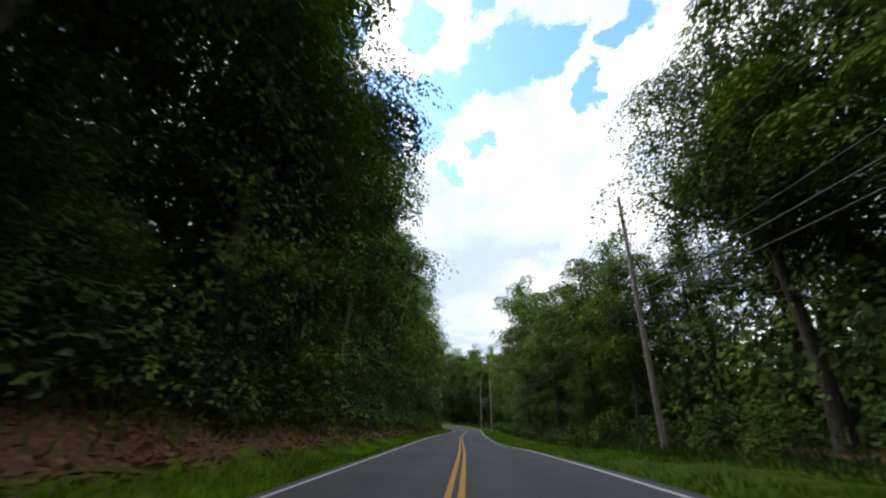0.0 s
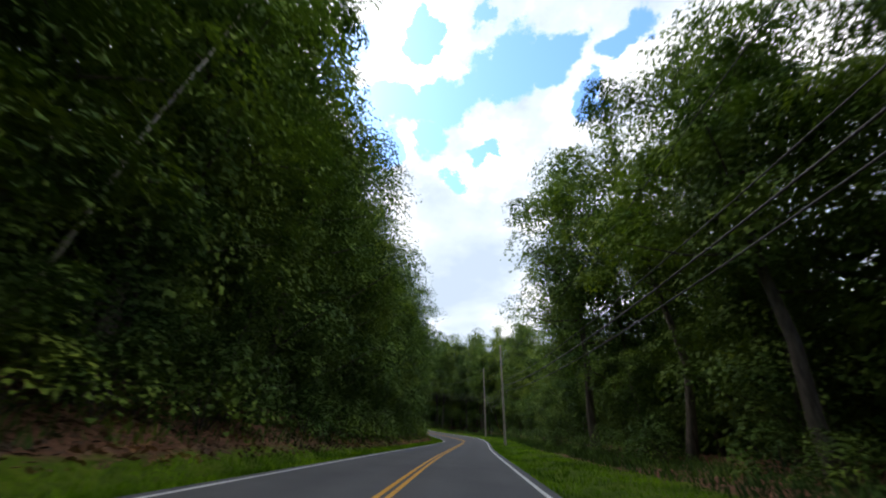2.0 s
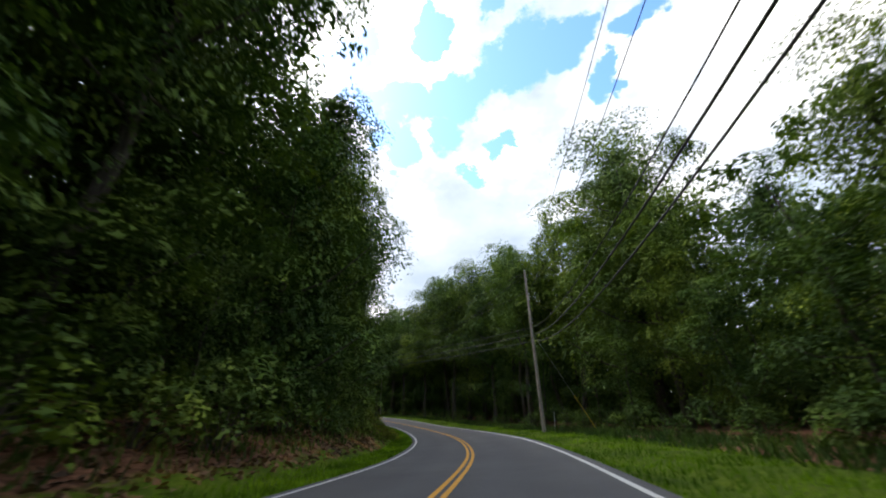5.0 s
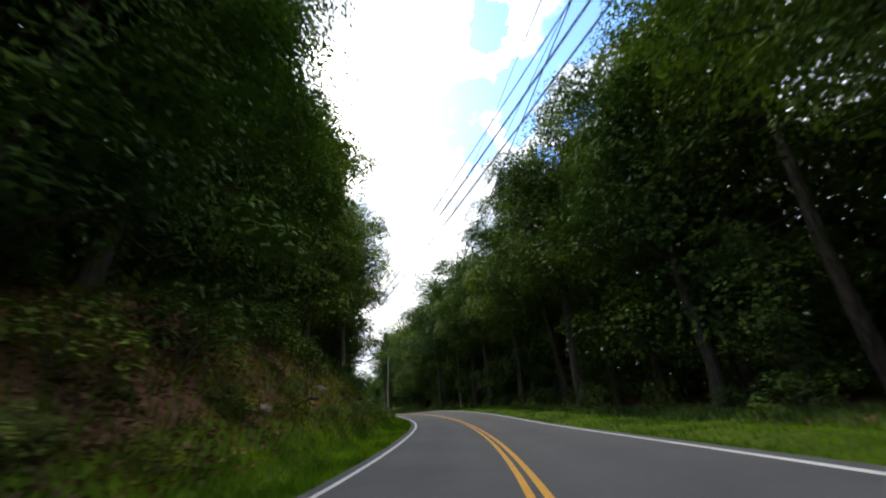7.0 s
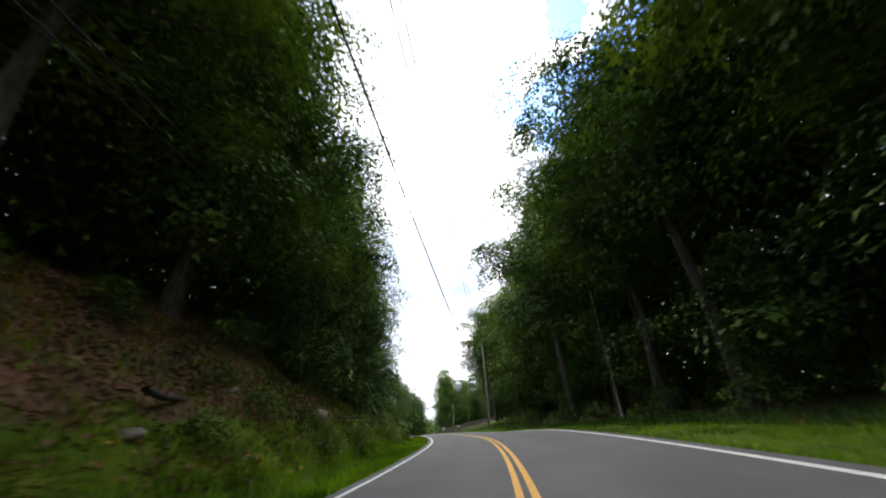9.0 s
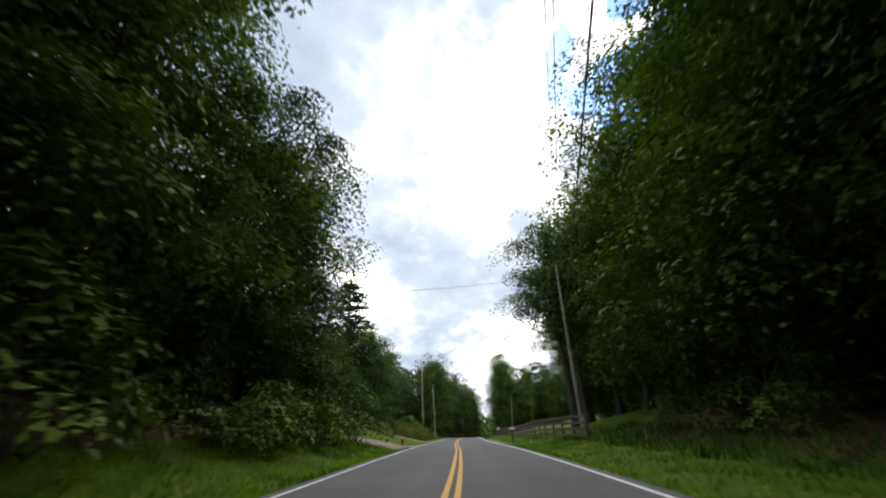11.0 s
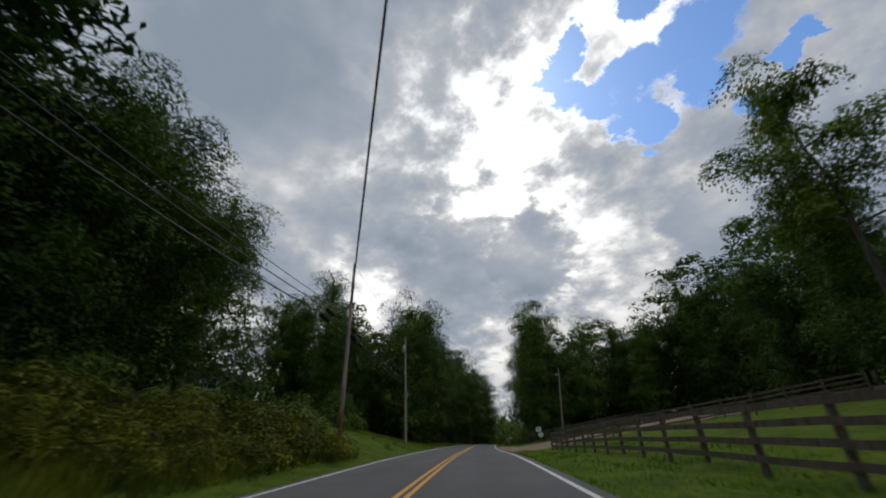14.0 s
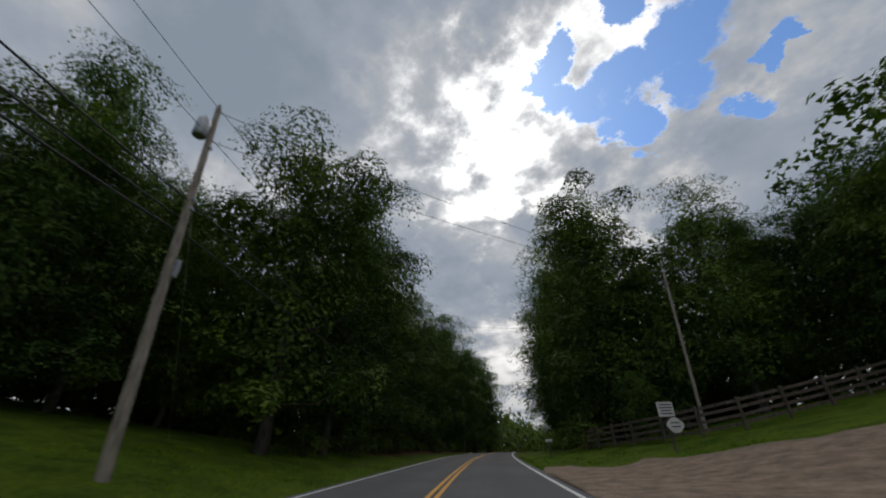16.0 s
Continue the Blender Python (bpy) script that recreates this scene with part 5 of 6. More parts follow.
def vine(parent, top, seed, bottom=0.3, lean=0.0):
    rng = np.random.default_rng(seed)
    n = 900
    z = bottom + (top - bottom) * rng.uniform(0, 1, n) ** 1.5
    a = rng.uniform(0, 2 * np.pi, n)
    r = 0.14 + rng.uniform(0, 0.55, n) * (1 - z / top) ** 0.5 + 0.05
    p = np.stack([r * np.cos(a) + lean * z, r * np.sin(a), z], 1)
    v, f = leaf_quads(p, np.stack([np.cos(a), np.sin(a), 0.3 + 0 * a], 1) + rng.normal(0, 0.4, (n, 3)), 0.17, rng, 0.8)
    part("vine", mesh_np("vine", v, f, LEAVES), parent, "green climbing vine")


vine(V1, 12.4, 5, lean=0.02)
vine(PR, 9.6, 6, 2.6)


def guy_wire(a, b, guarded=True):
    a, b = Vector(a), Vector(b)
    ob = tagged(new("guy_wire"), "steel guy wire with a yellow plastic guard" if guarded else "bare thin steel guy wire staying a pole", "guy wire")
    part("wire", tube_data("wire", [a, b], 0.012, STEEL, 6), ob)
    if guarded:
        part("guard", tube_data("guard", [b.lerp(a, 0.01), b.lerp(a, 0.32)], 0.025, YELLOW_PLASTIC, 8), ob, "yellow plastic guard tube")


guy_wire(p3(8.2), place(121.6, 10.6))
guy_wire(p2(9.0), place(324, -13.5), guarded=False)


# ---- board fences ----
def board(a, b, z, rng):
    """One rail between two posts, on their road side."""
    d = b - a
    d.z = 0
    side = Vector((d.y, -d.x, 0)).normalized()
    p, q = a + Vector((0, 0, z + rng.uniform(-0.02, 0.02))), b + Vector((0, 0, z + rng.uniform(-0.02, 0.02)))
    h, t = 0.145, 0.028
    off = side * -0.075
    v = []
    for e in (p, q):
        for u, w in ((-1, -1), (1, -1), (1, 1), (-1, 1)):
            v.append(e + off + side * (u * t / 2) + Vector((0, 0, w * h / 2)))
    f = [(0, 1, 2, 3), (7, 6, 5, 4), (0, 4, 5, 1), (1, 5, 6, 2), (2, 6, 7, 3), (3, 7, 4, 0)]
    me = bpy.data.meshes.new("board")
    me.from_pydata([tuple(x) for x in v], [], f)
    me.materials.append(FENCE_WOOD)
    return me


def board_fence(line, label, spacing=2.45, height=1.46, rails=(0.30, 0.66, 1.02, 1.36), seed=1):
    rng = random.Random(seed)
    p = np.array(line, float)
    u = np.concatenate([[0], np.cumsum(np.linalg.norm(np.diff(p, axis=0), axis=1))])
    n = max(2, int(round(u[-1] / spacing)) + 1)
    feet = [place(np.interp(x, u, p[:, 0]), np.interp(x, u, p[:, 1])) for x in np.linspace(0, u[-1], n)]
    ob = tagged(new("board_fence"), label, "fence")
    ob.location = feet[0]
    inv = Matrix.Translation(-feet[0])
    for k, q in enumerate(feet):
        nxt = feet[min(k + 1, n - 1)] - feet[max(k - 1, 0)]
        turn = math.atan2(nxt.y, nxt.x)
        bm = bmesh.new()
        bmesh.ops.create_cube(bm, size=1.0, matrix=Matrix.Translation((0, 0, height / 2 - 0.2)) @ Matrix.Diagonal((0.13, 0.12, height + 0.5, 1)))
        bmesh.ops.bevel(bm, geom=list(bm.edges), offset=0.012, segments=1, affect="EDGES")
        post = part("post", bm_mesh("post", bm, FENCE_WOOD), ob)
        post.matrix_local = inv @ Matrix.Translation(q) @ Matrix.Rotation(turn + rng.uniform(-0.04, 0.04), 4, "Z") @ Matrix.Rotation(rng.uniform(-0.03, 0.03), 4, "X")
    for a, b in zip(feet[:-1], feet[1:]):
        for z in rails:
            part("board", board(a - feet[0], b - feet[0], z, rng), ob)
    return ob


board_fence([(229, 7.6), (240, 7.4), (262, 7.7), (285, 8.0), (304.5, 8.0)], "weathered brown four-board fence along the road", 2.45)
board_fence([(304.5, 8.0), (306.5, 10), (306.5, 14.5), (302, 22), (294, 28)], "weathered brown board fence along the gravel entrance", 2.45, seed=3)
board_fence([(341, 9.0), (334, 10.4), (327.5, 13.4), (328.5, 20), (331, 28), (334, 38)], "weathered board fence climbing beside the gravel entrance", 2.45, seed=4)


# ---- roadside things ----
def mailbox(s, l, turn, body_mat, label, open_door):
    ob = stand("mailbox", label, "mailbox", s, l, turn, "roadside mailboxes")
    part("post", box_data("post", (0.10, 0.10, 1.25), FENCE_WOOD, 0.008, (0, 0, 0.42)), ob, "weathered wooden post")
    part("bracket", box_data("bracket", (0.16, 0.36, 0.03), FENCE_WOOD, 0.004, (0, 0, 1.06)), ob)
    sec = [(-0.085, 0), (0.085, 0), (0.085, 0.12)] + [(0.085 * math.cos(a), 0.12 + 0.085 * math.sin(a)) for a in np.linspace(0.3, math.pi - 0.3, 7)] + [(-0.085, 0.12)]
    n = len(sec)
    v = [(x, y, z + 1.08) for y in (-0.25, 0.25) for x, z in sec]
    f = [tuple(range(n)), tuple(range(2 * n - 1, n - 1, -1))] + [(k, n + k, n + (k + 1) % n, (k + 1) % n) for k in range(n)]
    me = bpy.data.meshes.new("box")
    me.from_pydata(v, [], f)
    me.materials.append(body_mat)
    shell = part("box", me, ob)
    part("door", box_data("door", (0.19, 0.012, 0.2), body_mat, 0.004, (0, -0.30 if open_door else -0.258, 1.1 if open_door else 1.18)), ob)
    part("flag", box_data("flag", (0.008, 0.16, 0.06), RED, 0.002, (0.094, -0.02, 1.2)), ob, "small red flag")
    for k in range(4):      # house number, as plain bars
        part("number_bar", box_data("number_bar", (0.004, 0.03, 0.07), SIGN_INK if body_mat is WHITE_METAL else SIGN_WHITE, 0.0, (-0.088, -0.10 + 0.055 * k, 1.14)), shell)
    return ob


mailbox(244.9, 5.4, 90, BROWN_METAL, "dark brown metal mailbox on a wooden post", False)
mailbox(242.1, 5.1, 82, WHITE_METAL, "white metal mailbox on a wooden post", True)
mailbox(340, 6.0, 90, WHITE_METAL, "white metal mailbox on a wooden post", False)


def marker_stake(s, l, tilt):
    ob = stand("marker_stake", "thin pale marker stake in the roadside grass", "stake", s, l)
    ob.matrix_basis = ob.matrix_basis @ Matrix.Rotation(radians(tilt), 4, "Y")
    part("rod", tube_data("rod", [(0, 0, -0.3), (0, 0, 1.55)], 0.022, WHITE_METAL, 8), ob)
    part("cap", turned_data("cap", [(0.026, 1.5), (0.03, 1.52), (0.03, 1.6), (0.015, 1.62)], DARK_METAL, 10), ob)


marker_stake(127.3, 9.6, 4)


def hydrant(s, l):
    ob = stand("fire_hydrant", "red cast-iron fire hydrant on the mown lawn", "fire hydrant", s, l, 200)
    ob.matrix_basis = ob.matrix_basis @ Matrix.Scale(0.86, 4)
    part("barrel", turned_data("barrel", [(0.17, -0.05), (0.17, 0.03), (0.12, 0.05), (0.105, 0.1), (0.105, 0.46), (0.125, 0.48), (0.125, 0.53), (0.11, 0.54)], RED), ob)
    part("bonnet", turned_data("bonnet", [(0.12, 0.53), (0.125, 0.56), (0.105, 0.64), (0.06, 0.70), (0.03, 0.71), (0.03, 0.76), (0.0, 0.765)], RED), ob)
    for axis, at, r in (("X", (0.08, 0, 0.38), 0.05), ("X", (-0.17, 0, 0.38), 0.05), ("Y", (0, 0.08, 0.34), 0.065)):
        part("nozzle", turned_data("nozzle", [(r * 0.8, 0), (r * 0.8, 0.04), (r * 1.15, 0.045), (r * 1.15, 0.085), (r * 0.4, 0.09)], RED, 14, axis, at), ob)
    for k in range(6):
        a = k * math.pi / 3
        part("bolt", box_data("bolt", (0.025, 0.025, 0.03), DARK_METAL, 0.003, (0.148 * math.cos(a), 0.148 * math.sin(a), 0.04)), ob)


hydrant(246.6, -5.5)


def garden_windmill(s, l):
    ob = stand("garden_windmill", "rusty ornamental garden windmill on the lawn", "windmill", s, l, 150)
    ob.matrix_basis = ob.matrix_basis @ Matrix.Scale(0.76, 4)
    top = Vector((0, 0, 2.7))
    for x, y in ((-0.27, -0.27), (0.27, -0.27), (0.27, 0.27), (-0.27, 0.27)):
        part("leg", tube_data("leg", [(x, y, -0.1), (x * 0.12, y * 0.12, 2.6)], 0.026, BROWN_METAL, 6), ob)
    for z in (0.9, 1.7):
        w = 0.27 * (1 - z / 2.9)
        c = [(-w, -w, z), (w, -w, z), (w, w, z), (-w, w, z)]
        for a, b in zip(c, c[1:] + c[:1]):
            part("brace", tube_data("brace", [a, b], 0.014, BROWN_METAL, 5), ob)
    hub = part("rotor", turned_data("rotor", [(0.05, 0), (0.05, 0.1), (0.02, 0.14)], DARK_METAL, 12, "Y", top + Vector((0, 0.05, 0.1))), ob)
    for k in range(10):
        a = 2 * math.pi * k / 10
        d, e = Vector((math.cos(a), 0, math.sin(a))), Vector((-math.sin(a), 0.35, math.cos(a)))
        c = top + Vector((0, 0.14, 0.1))
        q = [c + d * 0.08 - e * 0.02, c + d * 0.08 + e * 0.02, c + d * 0.40 + e * 0.085, c + d * 0.40 - e * 0.085]
        th = Vector((0, 0.006, 0))
        me = bpy.data.meshes.new("blade")
        me.from_pydata([tuple(x) for x in q] + [tuple(x + th) for x in q], [], [(0, 1, 2, 3), (7, 6, 5, 4), (0, 4, 5, 1), (1, 5, 6, 2), (2, 6, 7, 3), (3, 7, 4, 0)])
        me.materials.append(RED if k % 2 else STEEL)
        part("blade", me, hub)
    part("tail", box_data("tail", (0.012, 0.35, 0.2), DARK_METAL, 0.003, top + Vector((0, -0.42, 0.1))), ob)
    part("tail_rod", tube_data("tail_rod", [top + Vector((0, 0.08, 0.1)), top + Vector((0, -0.3, 0.1))], 0.012, STEEL, 6), ob)


garden_windmill(251.2, -11.8)


def lofted(name, sections, mat):
    """Skin over rings of equal count."""
    n = len(sections[0])
    v = [p for ring in sections for p in ring]
    f = []
    for i in range(len(sections) - 1):
        for k in range(n):
            f.append((i * n + k, i * n + (k + 1) % n, (i + 1) * n + (k + 1) % n, (i + 1) * n + k))
    f += [tuple(range(n))[::-1], tuple((len(sections) - 1) * n + k for k in range(n))]
    me = bpy.data.meshes.new(name)
    me.from_pydata(v, [], f)
    me.materials.append(mat)
    me.update()
    return me


def suv(s, l, turn, pitch):
    ob = tagged(new("parked_car"), "silver sport utility car parked on the sloping lawn", "car")
    ob.matrix_basis = Matrix.Translation(place(s, l, 0.02)) @ Matrix.Rotation(radians(heading(s) + turn), 4, "Z") @ Matrix.Rotation(radians(pitch), 4, "X") @ Matrix.Diagonal((1.0, 0.94, 1.08, 1))

    def ring(y, w, z0, z1, tuck=0.9):
        return [(-w * tuck, y, z0), (w * tuck, y, z0), (w, y, z0 + 0.18), (w, y, z1 - 0.12), (w * 0.95, y, z1), (-w * 0.95, y, z1), (-w, y, z1 - 0.12), (-w, y, z0 + 0.18)]

    part("body", lofted("body", [ring(-2.35, 0.84, 0.45, 1.02), ring(-2.28, 0.90, 0.36, 1.08), ring(-1.4, 0.93, 0.33, 1.1), ring(0.5, 0.93, 0.33, 1.08), ring(1.0, 0.93, 0.34, 1.06),
                                 ring(1.75, 0.91, 0.36, 0.98), ring(2.22, 0.86, 0.40, 0.88), ring(2.34, 0.78, 0.46, 0.78)], SILVER), ob)

    def quad_ring(y0, y1, w, z):
        return [(-w, y0, z), (w, y0, z), (w, y1, z), (-w, y1, z)]

    part("cabin", lofted("cabin", [quad_ring(-2.28, 1.05, 0.90, 1.07), quad_ring(-2.12, 0.55, 0.80, 1.45), quad_ring(-1.98, 0.18, 0.72, 1.70), quad_ring(-1.8, 0.0, 0.60, 1.76)], SILVER), ob)
    for sx in (-1, 1):
        for y0, y1 in ((-2.0, -1.25), (-1.17, -0.35), (-0.27, 0.55)):
            t0, t1 = (0.09, 0.0) if y0 < -1.5 else (0.0, 0.0)
            t1 = -0.42 if y1 > 0.4 else 0.0
            q = [(sx * 0.912, y0, 1.14), (sx * 0.912, y1, 1.14), (sx * 0.765, y1 + t1, 1.60), (sx * 0.765, y0 + t0, 1.60)]
            q2 = [(x - sx * 0.02, y, z) for x, y, z in q]
            me = bpy.data.meshes.new("side_window")
            me.from_pydata(q + q2, [], [(0, 1, 2, 3), (7, 6, 5, 4), (0, 4, 5, 1), (1, 5, 6, 2), (2, 6, 7, 3), (3, 7, 4, 0)])
            me.materials.append(GLASS)
            part("side_window", me, ob, "tinted side window")
        part("roof_rail", tube_data("roof_rail", [(sx * 0.62, -1.7, 1.80), (sx * 0.62, -0.1, 1.80)], 0.02, GREY_PLASTIC, 6), ob)
        part("mirror", box_data("mirror", (0.16, 0.08, 0.13), GREY_PLASTIC, 0.02, (sx * 1.0, 0.62, 1.16)), ob)
        part("sill", box_data("sill", (0.04, 2.2, 0.16), GREY_PLASTIC, 0.01, (sx * 0.925, -0.2, 0.44)), ob, "dark grey lower trim")
        part("headlight", box_data("headlight", (0.34, 0.1, 0.16), SIGN_WHITE, 0.02, (sx * 0.62, 2.27, 0.78)), ob, "clear headlight")
        part("tail_light", box_data("tail_light", (0.12, 0.06, 0.4), RED, 0.015, (sx * 0.80, -2.34, 0.95)), ob)
        for y in (-1.42, 1.42):
            wheel = part("wheel", turned_data("wheel", [(0.24, -0.11), (0.35, -0.10), (0.37, -0.05), (0.37, 0.05), (0.35, 0.10), (0.24, 0.11)], RUBBER, 24, "X", (sx * 0.84, y, 0.36)), ob)
            part("rim", turned_data("rim", [(0.19, 0), (0.20, 0.02), (0.17, 0.03), (0.07, 0.015), (0.05, 0.04)], STEEL, 20, "X", (sx * 0.84 + (0.105 if sx > 0 else -0.145), y, 0.36)), wheel, "bright alloy rim")
            part("wheel_arch", lofted("wheel_arch", [[(sx * 0.90, y + r * math.cos(a), 0.36 + r * math.sin(a)) for r, a in [(0.42, t) for t in np.linspace(0.1, 3.04, 9)] + [(0.47, t) for t in np.linspace(3.04, 0.1, 9)]],
                                                       [(sx * 0.945, y + r * math.cos(a), 0.36 + r * math.sin(a)) for r, a in [(0.42, t) for t in np.linspace(0.1, 3.04, 9)] + [(0.47, t) for t in np.linspace(3.04, 0.1, 9)]]], GREY_PLASTIC), ob)
    me = bpy.data.meshes.new("windscreen")
    q = [(-0.80, 1.05, 1.10), (0.80, 1.05, 1.10), (0.70, 0.27, 1.66), (-0.70, 0.27, 1.66)]
    q2 = [(x, y - 0.05, z - 0.05) for x, y, z in q]
    q = [(x, y + 0.02, z + 0.02) for x, y, z in q]
    me.from_pydata(q + q2, [], [(0, 1, 2, 3), (7, 6, 5, 4), (0, 4, 5, 1), (1, 5, 6, 2), (2, 6, 7, 3), (3, 7, 4, 0)])
    me.materials.append(GLASS)
    part("windscreen", me, ob, "dark windscreen")
    part("grille", box_data("grille", (0.8, 0.06, 0.2), DARK_METAL, 0.02, (0, 2.33, 0.72)), ob)
    part("front_bumper", box_data("front_bumper", (1.7, 0.16, 0.24), GREY_PLASTIC, 0.05, (0, 2.32, 0.48), 2), ob, "dark grey bumper")
    part("rear_bumper", box_data("rear_bumper", (1.7, 0.14, 0.22), GREY_PLASTIC, 0.05, (0, -2.36, 0.5), 2), ob, "dark grey bumper")
    return ob


suv(260.0, -25.4, -96, -7)


def house(s, l, turn):
    ob = stand("house", "white sided single-storey house with dark shutters", "house", s, l, turn, dz=0.3)
    w, d, h, t = 11.0, 7.0, 2.7, 0.2
    for k, (sx, sy, cx, cy) in enumerate(((w, t, 0, -d / 2), (w, t, 0, d / 2), (t, d, -w / 2, 0), (t, d, w / 2, 0))):
        part("wall", box_data("wall", (sx, sy, h + 1.0), SIDING, 0.0, (cx, cy, h / 2 - 0.5)), ob)
        for z in np.arange(0.2, h, 0.2):
            part("siding_board", box_data("siding_board", (sx + 0.03, sy + 0.03, 0.185), SIDING, 0.004, (cx, cy, z)), ob)
    rise_ = 1.9
    o = 0.5
    for sy in (-1, 1):
        a, b = (sy * (d / 2 + o), h - 0.18), (0.0, h + rise_)
        ring = [(a[0], a[1]), (b[0], b[1]), (b[0], b[1] + 0.14), (a[0], a[1] + 0.14)]
        part("roof", lofted("roof", [[(-w / 2 - o, y, z) for y, z in ring], [(w / 2 + o, y, z) for y, z in ring]], SHINGLE), ob, "dark shingled roof slope")
    for sx in (-1, 1):
        x = sx * w / 2
        part("gable", lofted("gable", [[(x - 0.1, -d / 2, h), (x - 0.1, d / 2, h), (x - 0.1, 0, h + rise_ - 0.1)], [(x + 0.1, -d / 2, h), (x + 0.1, d / 2, h), (x + 0.1, 0, h + rise_ - 0.1)]], SIDING), ob)
    for x in (-3.6, -0.6, 3.4):
        for sy in (-1, 1):
            y = sy * (d / 2 + 0.12)
            win = part("window", box_data("window", (1.1, 0.08, 1.3), SIGN_WHITE, 0.01, (x, y, 1.6)), ob, "white framed window")
            part("pane", box_data("pane", (0.9, 0.03, 1.1), GLASS, 0.0, (x, y + sy * 0.05, 1.6)), win)
            for e in (-1, 1):
                part("shutter", box_data("shutter", (0.36, 0.05, 1.4), DARK_METAL, 0.008, (x + e * 0.76, y, 1.6)), ob, "black shutter")
    part("door", box_data("door", (0.95, 0.08, 2.05), SIGN_WHITE, 0.01, (1.4, -d / 2 - 0.12, 1.03)), ob)
    for x in (4.4, 6.6):
        part("porch_post", box_data("porch_post", (0.12, 0.12, 2.7), SIGN_WHITE, 0.01, (x + 0.3, -d / 2 - 1.4, 1.2)), ob)
    part("porch_roof", box_data("porch_roof", (3.4, 2.0, 0.14), SHINGLE, 0.02, (5.6, -d / 2 - 0.9, 2.6)), ob)


house(331, -47, 70)


def notice(s, l, turn):
    ob = stand("notice_sign", "white notice sign on a post by the fence", "sign", s, l, turn)
    part("post", box_data("post", (0.09, 0.09, 2.1), FENCE_WOOD, 0.006, (0, 0, 0.9)), ob)
    upper = part("upper_board", box_data("upper_board", (0.75, 0.03, 0.62), SIGN_WHITE, 0.004, (0, -0.06, 1.75)), ob, "white board with dark lines of print")
    for k, wd in enumerate((0.55, 0.6, 0.45, 0.58)):
        part("print_bar", box_data("print_bar", (wd, 0.004, 0.05), SIGN_INK, 0.0, (0, -0.078, 1.94 - 0.125 * k)), upper)
    lower = part("lower_board", lofted("lower_board", [[(0.36 * math.cos(a) * (1 + 0.12 * math.cos(4 * a)) + 0.25, y, 1.08 + 0.32 * math.sin(a)) for a in np.linspace(0, 2 * math.pi, 20, endpoint=False)] for y in (-0.09, -0.06)], SIGN_WHITE), ob, "white shaped board with dark print")
    for k in range(2):
        part("print_bar", box_data("print_bar", (0.4, 0.004, 0.05), SIGN_INK, 0.0, (0.25, -0.094, 1.18 - 0.16 * k)), lower)


notice(325.6, 9.6, 8)


# ---- stones and dead wood on the bank ----
STONE = plain("bank_stone", [(0.3, (0.16, 0.13, 0.10)), (0.55, (0.30, 0.25, 0.20)), (0.75, (0.42, 0.37, 0.31))], 5.0, 0.9, 0, 0.7, 0.03, coarse=0.35)
DEAD_WOOD = bark_material("pale_dead_wood", (0.16, 0.145, 0.125), (0.42, 0.39, 0.35))


def boulder(s, l, size, seed, label):
    rng = random.Random(seed)
    bm = bmesh.new()
    bmesh.ops.create_icosphere(bm, subdivisions=3, radius=1.0)
    cuts = [Vector((rng.gauss(0, 1), rng.gauss(0, 1), rng.gauss(0, 0.7))).normalized() for _ in range(9)]
    for v in bm.verts:
        for c in cuts:
            over = v.co.dot(c) - 0.72
            if over > 0:
                v.co -= c * over * 0.9
        v.co += Vector((rng.gauss(0, 0.012), rng.gauss(0, 0.012), rng.gauss(0, 0.012)))
        v.co = Vector((v.co.x * size[0], v.co.y * size[1], v.co.z * size[2]))
    ob = tagged(new("boulder", bm_mesh("boulder", bm, STONE)), label, "rock", "stones on the bank")
    ob.matrix_basis = Matrix.Translation(place(s, l, size[2] * 0.25)) @ Matrix.Rotation(radians(40 * seed), 4, "Z") @ Matrix.Rotation(radians(rng.uniform(-25, 25)), 4, "X")
    return ob


boulder(181.2, -6.9, (0.34, 0.22, 0.28), 1, "pale tan boulder half sunk in the leafy bank")
boulder(161.8, -7.0, (0.30, 0.22, 0.20), 2, "pale weathered boulder on the leafy bank")
for k_, (s_, l_, z_) in enumerate(((172.0, -6.4, 0.20), (168.5, -7.2, 0.26), (150.2, -6.2, 0.22), (146.5, -7.4, 0.30), (176.4, -7.6, 0.18), (139.0, -6.5, 0.24), (188.0, -6.6, 0.25))):
    boulder(s_, l_, (z_ * 1.3, z_, z_ * 0.8), 3 + k_, "small grey-brown stone lying in dead leaves")


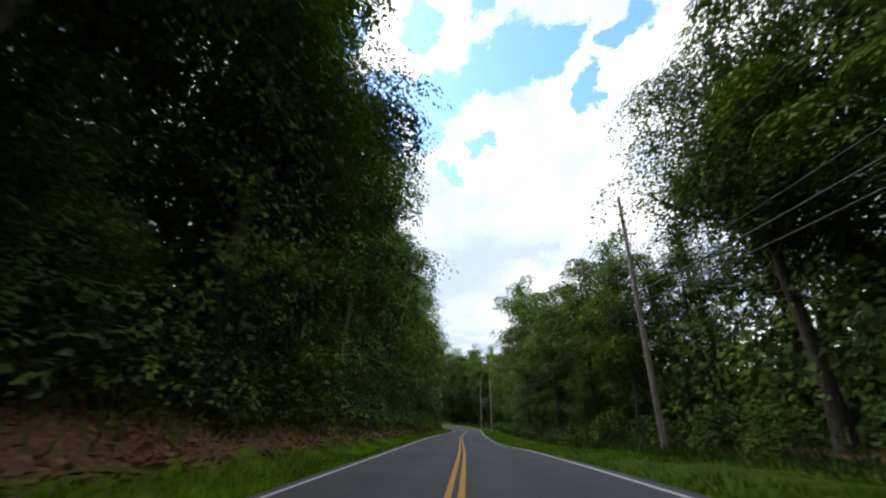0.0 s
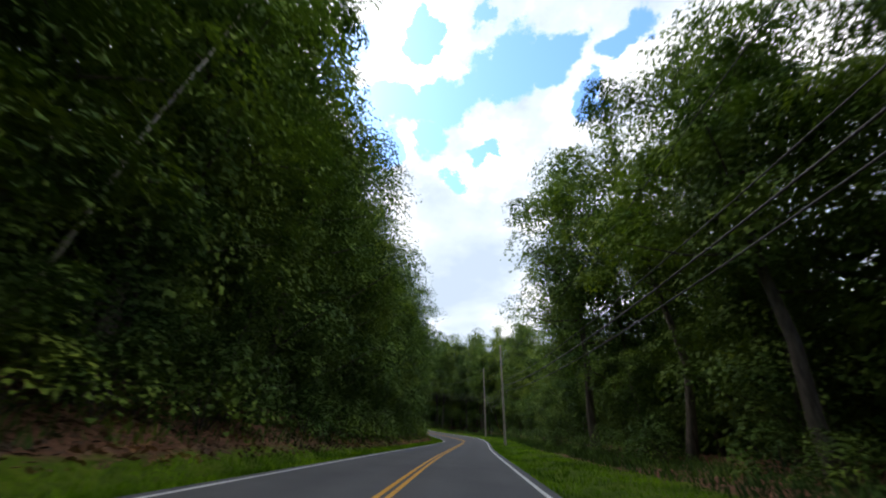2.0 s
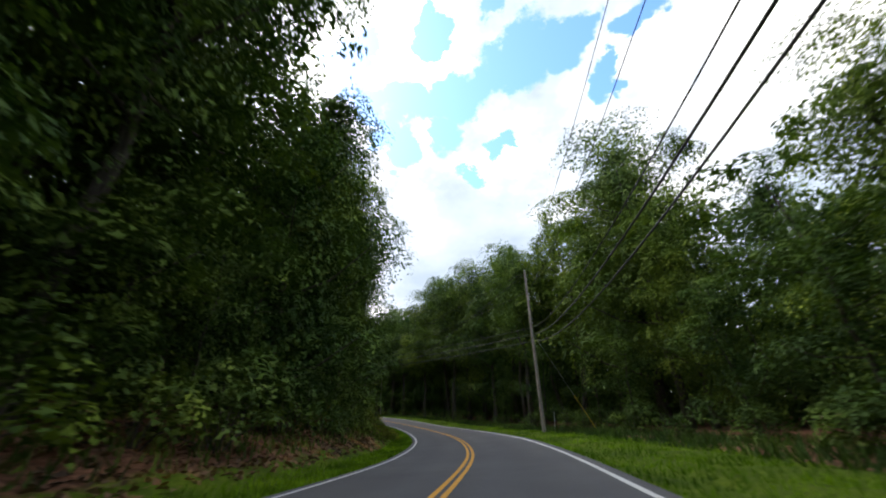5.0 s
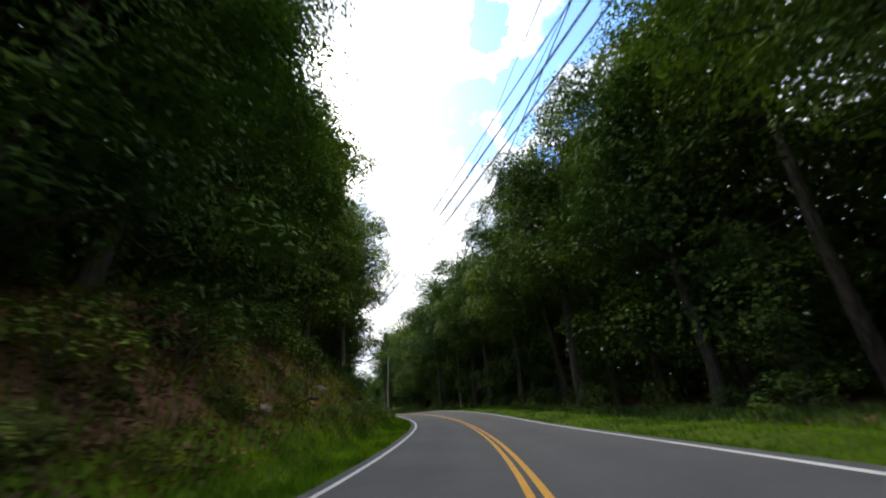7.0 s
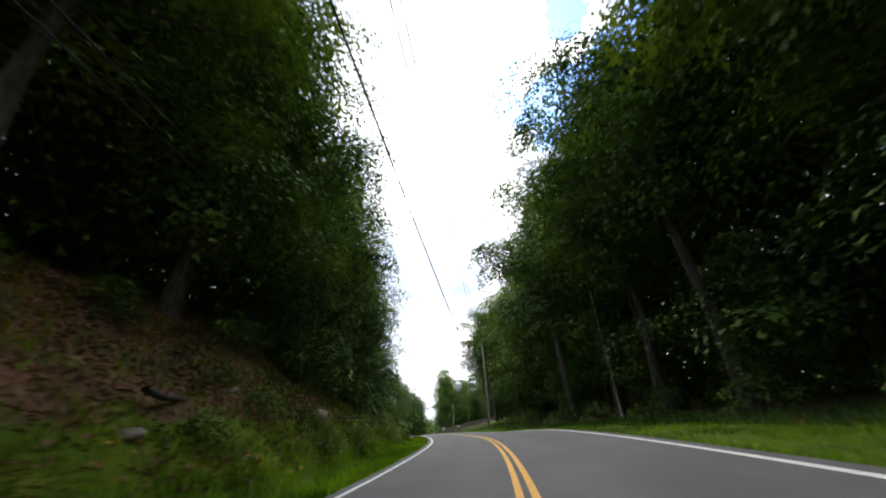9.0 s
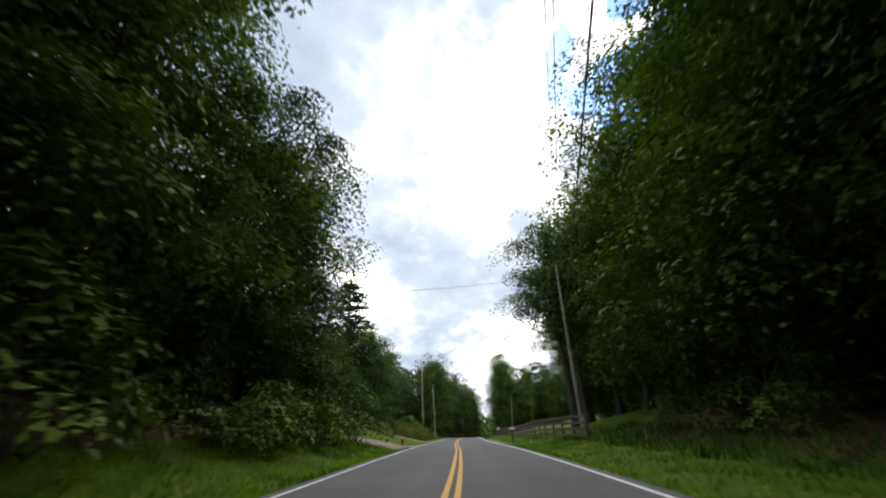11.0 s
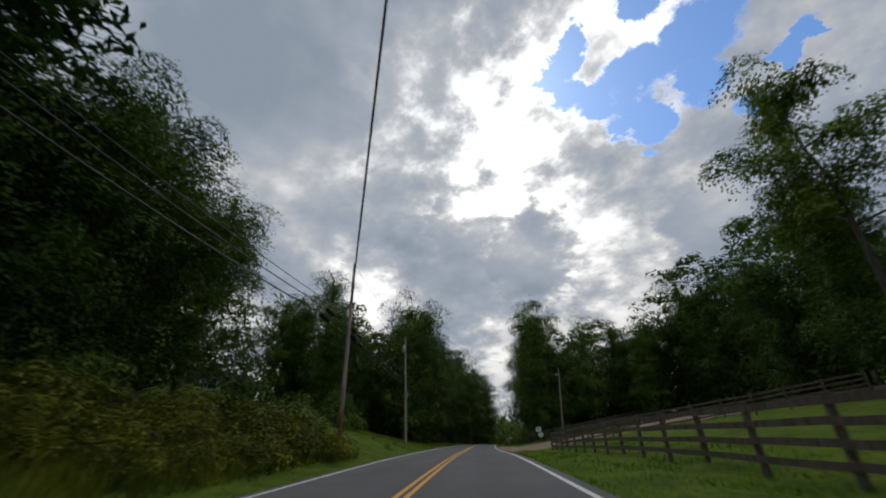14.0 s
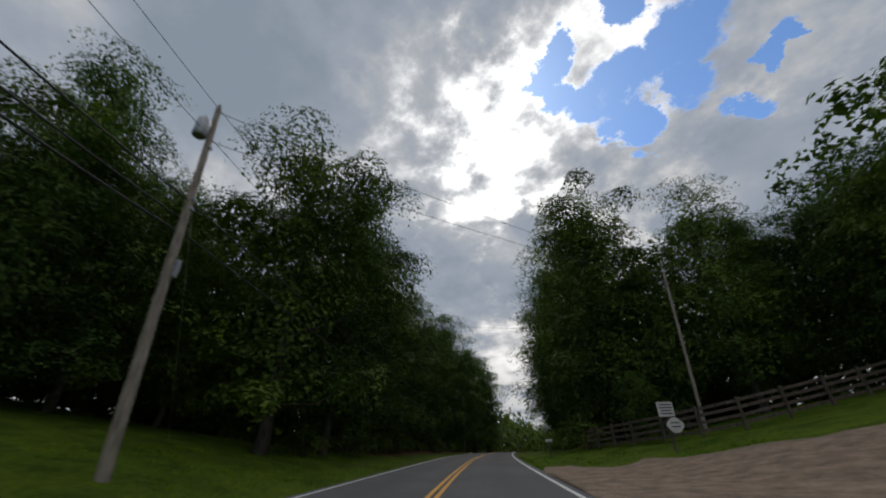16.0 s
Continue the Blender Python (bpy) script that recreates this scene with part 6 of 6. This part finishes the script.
def dead_tree(s, l, height, radius, tilt, turn, seed, label):
    rng = np.random.default_rng(seed)
    ob = stand("dead_tree", label, "tree", s, l, turn)
    ob.matrix_basis = ob.matrix_basis @ Matrix.Rotation(radians(tilt), 4, "Y")
    n = 7
    spine = np.column_stack([np.cumsum(rng.normal(0, 0.05, (n, 2)), axis=0), np.linspace(-0.4, height, n)])
    part("trunk", tube_data("trunk", spine, [radius * (1 - 0.6 * k / (n - 1)) for k in range(n)], DEAD_WOOD, 9), ob)
    for k in range(7):
        h = height * rng.uniform(0.45, 0.98)
        b = np.array([np.interp(h, spine[:, 2], spine[:, 0]), np.interp(h, spine[:, 2], spine[:, 1]), h])
        a = rng.uniform(0, 2 * math.pi)
        r = rng.uniform(0.6, 1.9)
        tip = b + np.array([math.cos(a) * r, math.sin(a) * r, r * rng.uniform(0.2, 0.9)])
        mid = (b + tip) / 2 + rng.normal(0, 0.1, 3)
        part("limb", tube_data("limb", [b, mid, tip], [radius * 0.3, radius * 0.2, 0.008], DEAD_WOOD, 5), ob)
    return ob


dead_tree(26.4, -10.0, 4.8, 0.085, 20, 10, 1, "pale bare leaning dead trunk in the dark wood")
dead_tree(26.0, -10.4, 4.2, 0.045, 24, 30, 2, "thin pale leaning dead stem in the dark wood")
dead_tree(44.0, -9.6, 16.0, 0.09, 13, 0, 3, "bare dead tree with twigs over the road's edge")


def fallen_log(s, l, length, radius, turn, seed):
    rng = np.random.default_rng(seed)
    ob = stand("fallen_log", "rotting fallen branch lying on the leafy bank", "log", s, l, turn, "fallen wood on the bank", dz=radius * 0.7)
    pts = [np.array([0.0, y, 0]) + rng.normal(0, 0.04, 3) for y in np.linspace(-length / 2, length / 2, 6)]
    part("log", tube_data("log", pts, [radius * (1 - 0.1 * k) for k in range(6)], BARK, 8), ob)
    for k in range(3):
        b = pts[1 + k]
        part("twig", tube_data("twig", [b, b + rng.normal(0, 0.3, 3) + np.array([0, 0, 0.35])], [radius * 0.3, 0.006], BARK, 5), ob)


for k_, (s_, l_, n_, r_, a_) in enumerate(((153.0, -7.0, 2.6, 0.07, 30), (165.0, -6.6, 1.8, 0.05, 75), (174.0, -7.2, 3.0, 0.08, 15), (142.5, -6.8, 2.2, 0.06, 50), (184.0, -7.0, 2.0, 0.06, 100), (132.0, -6.6, 2.4, 0.06, 20))):
    fallen_log(s_, l_, n_, r_, a_, 40 + k_)
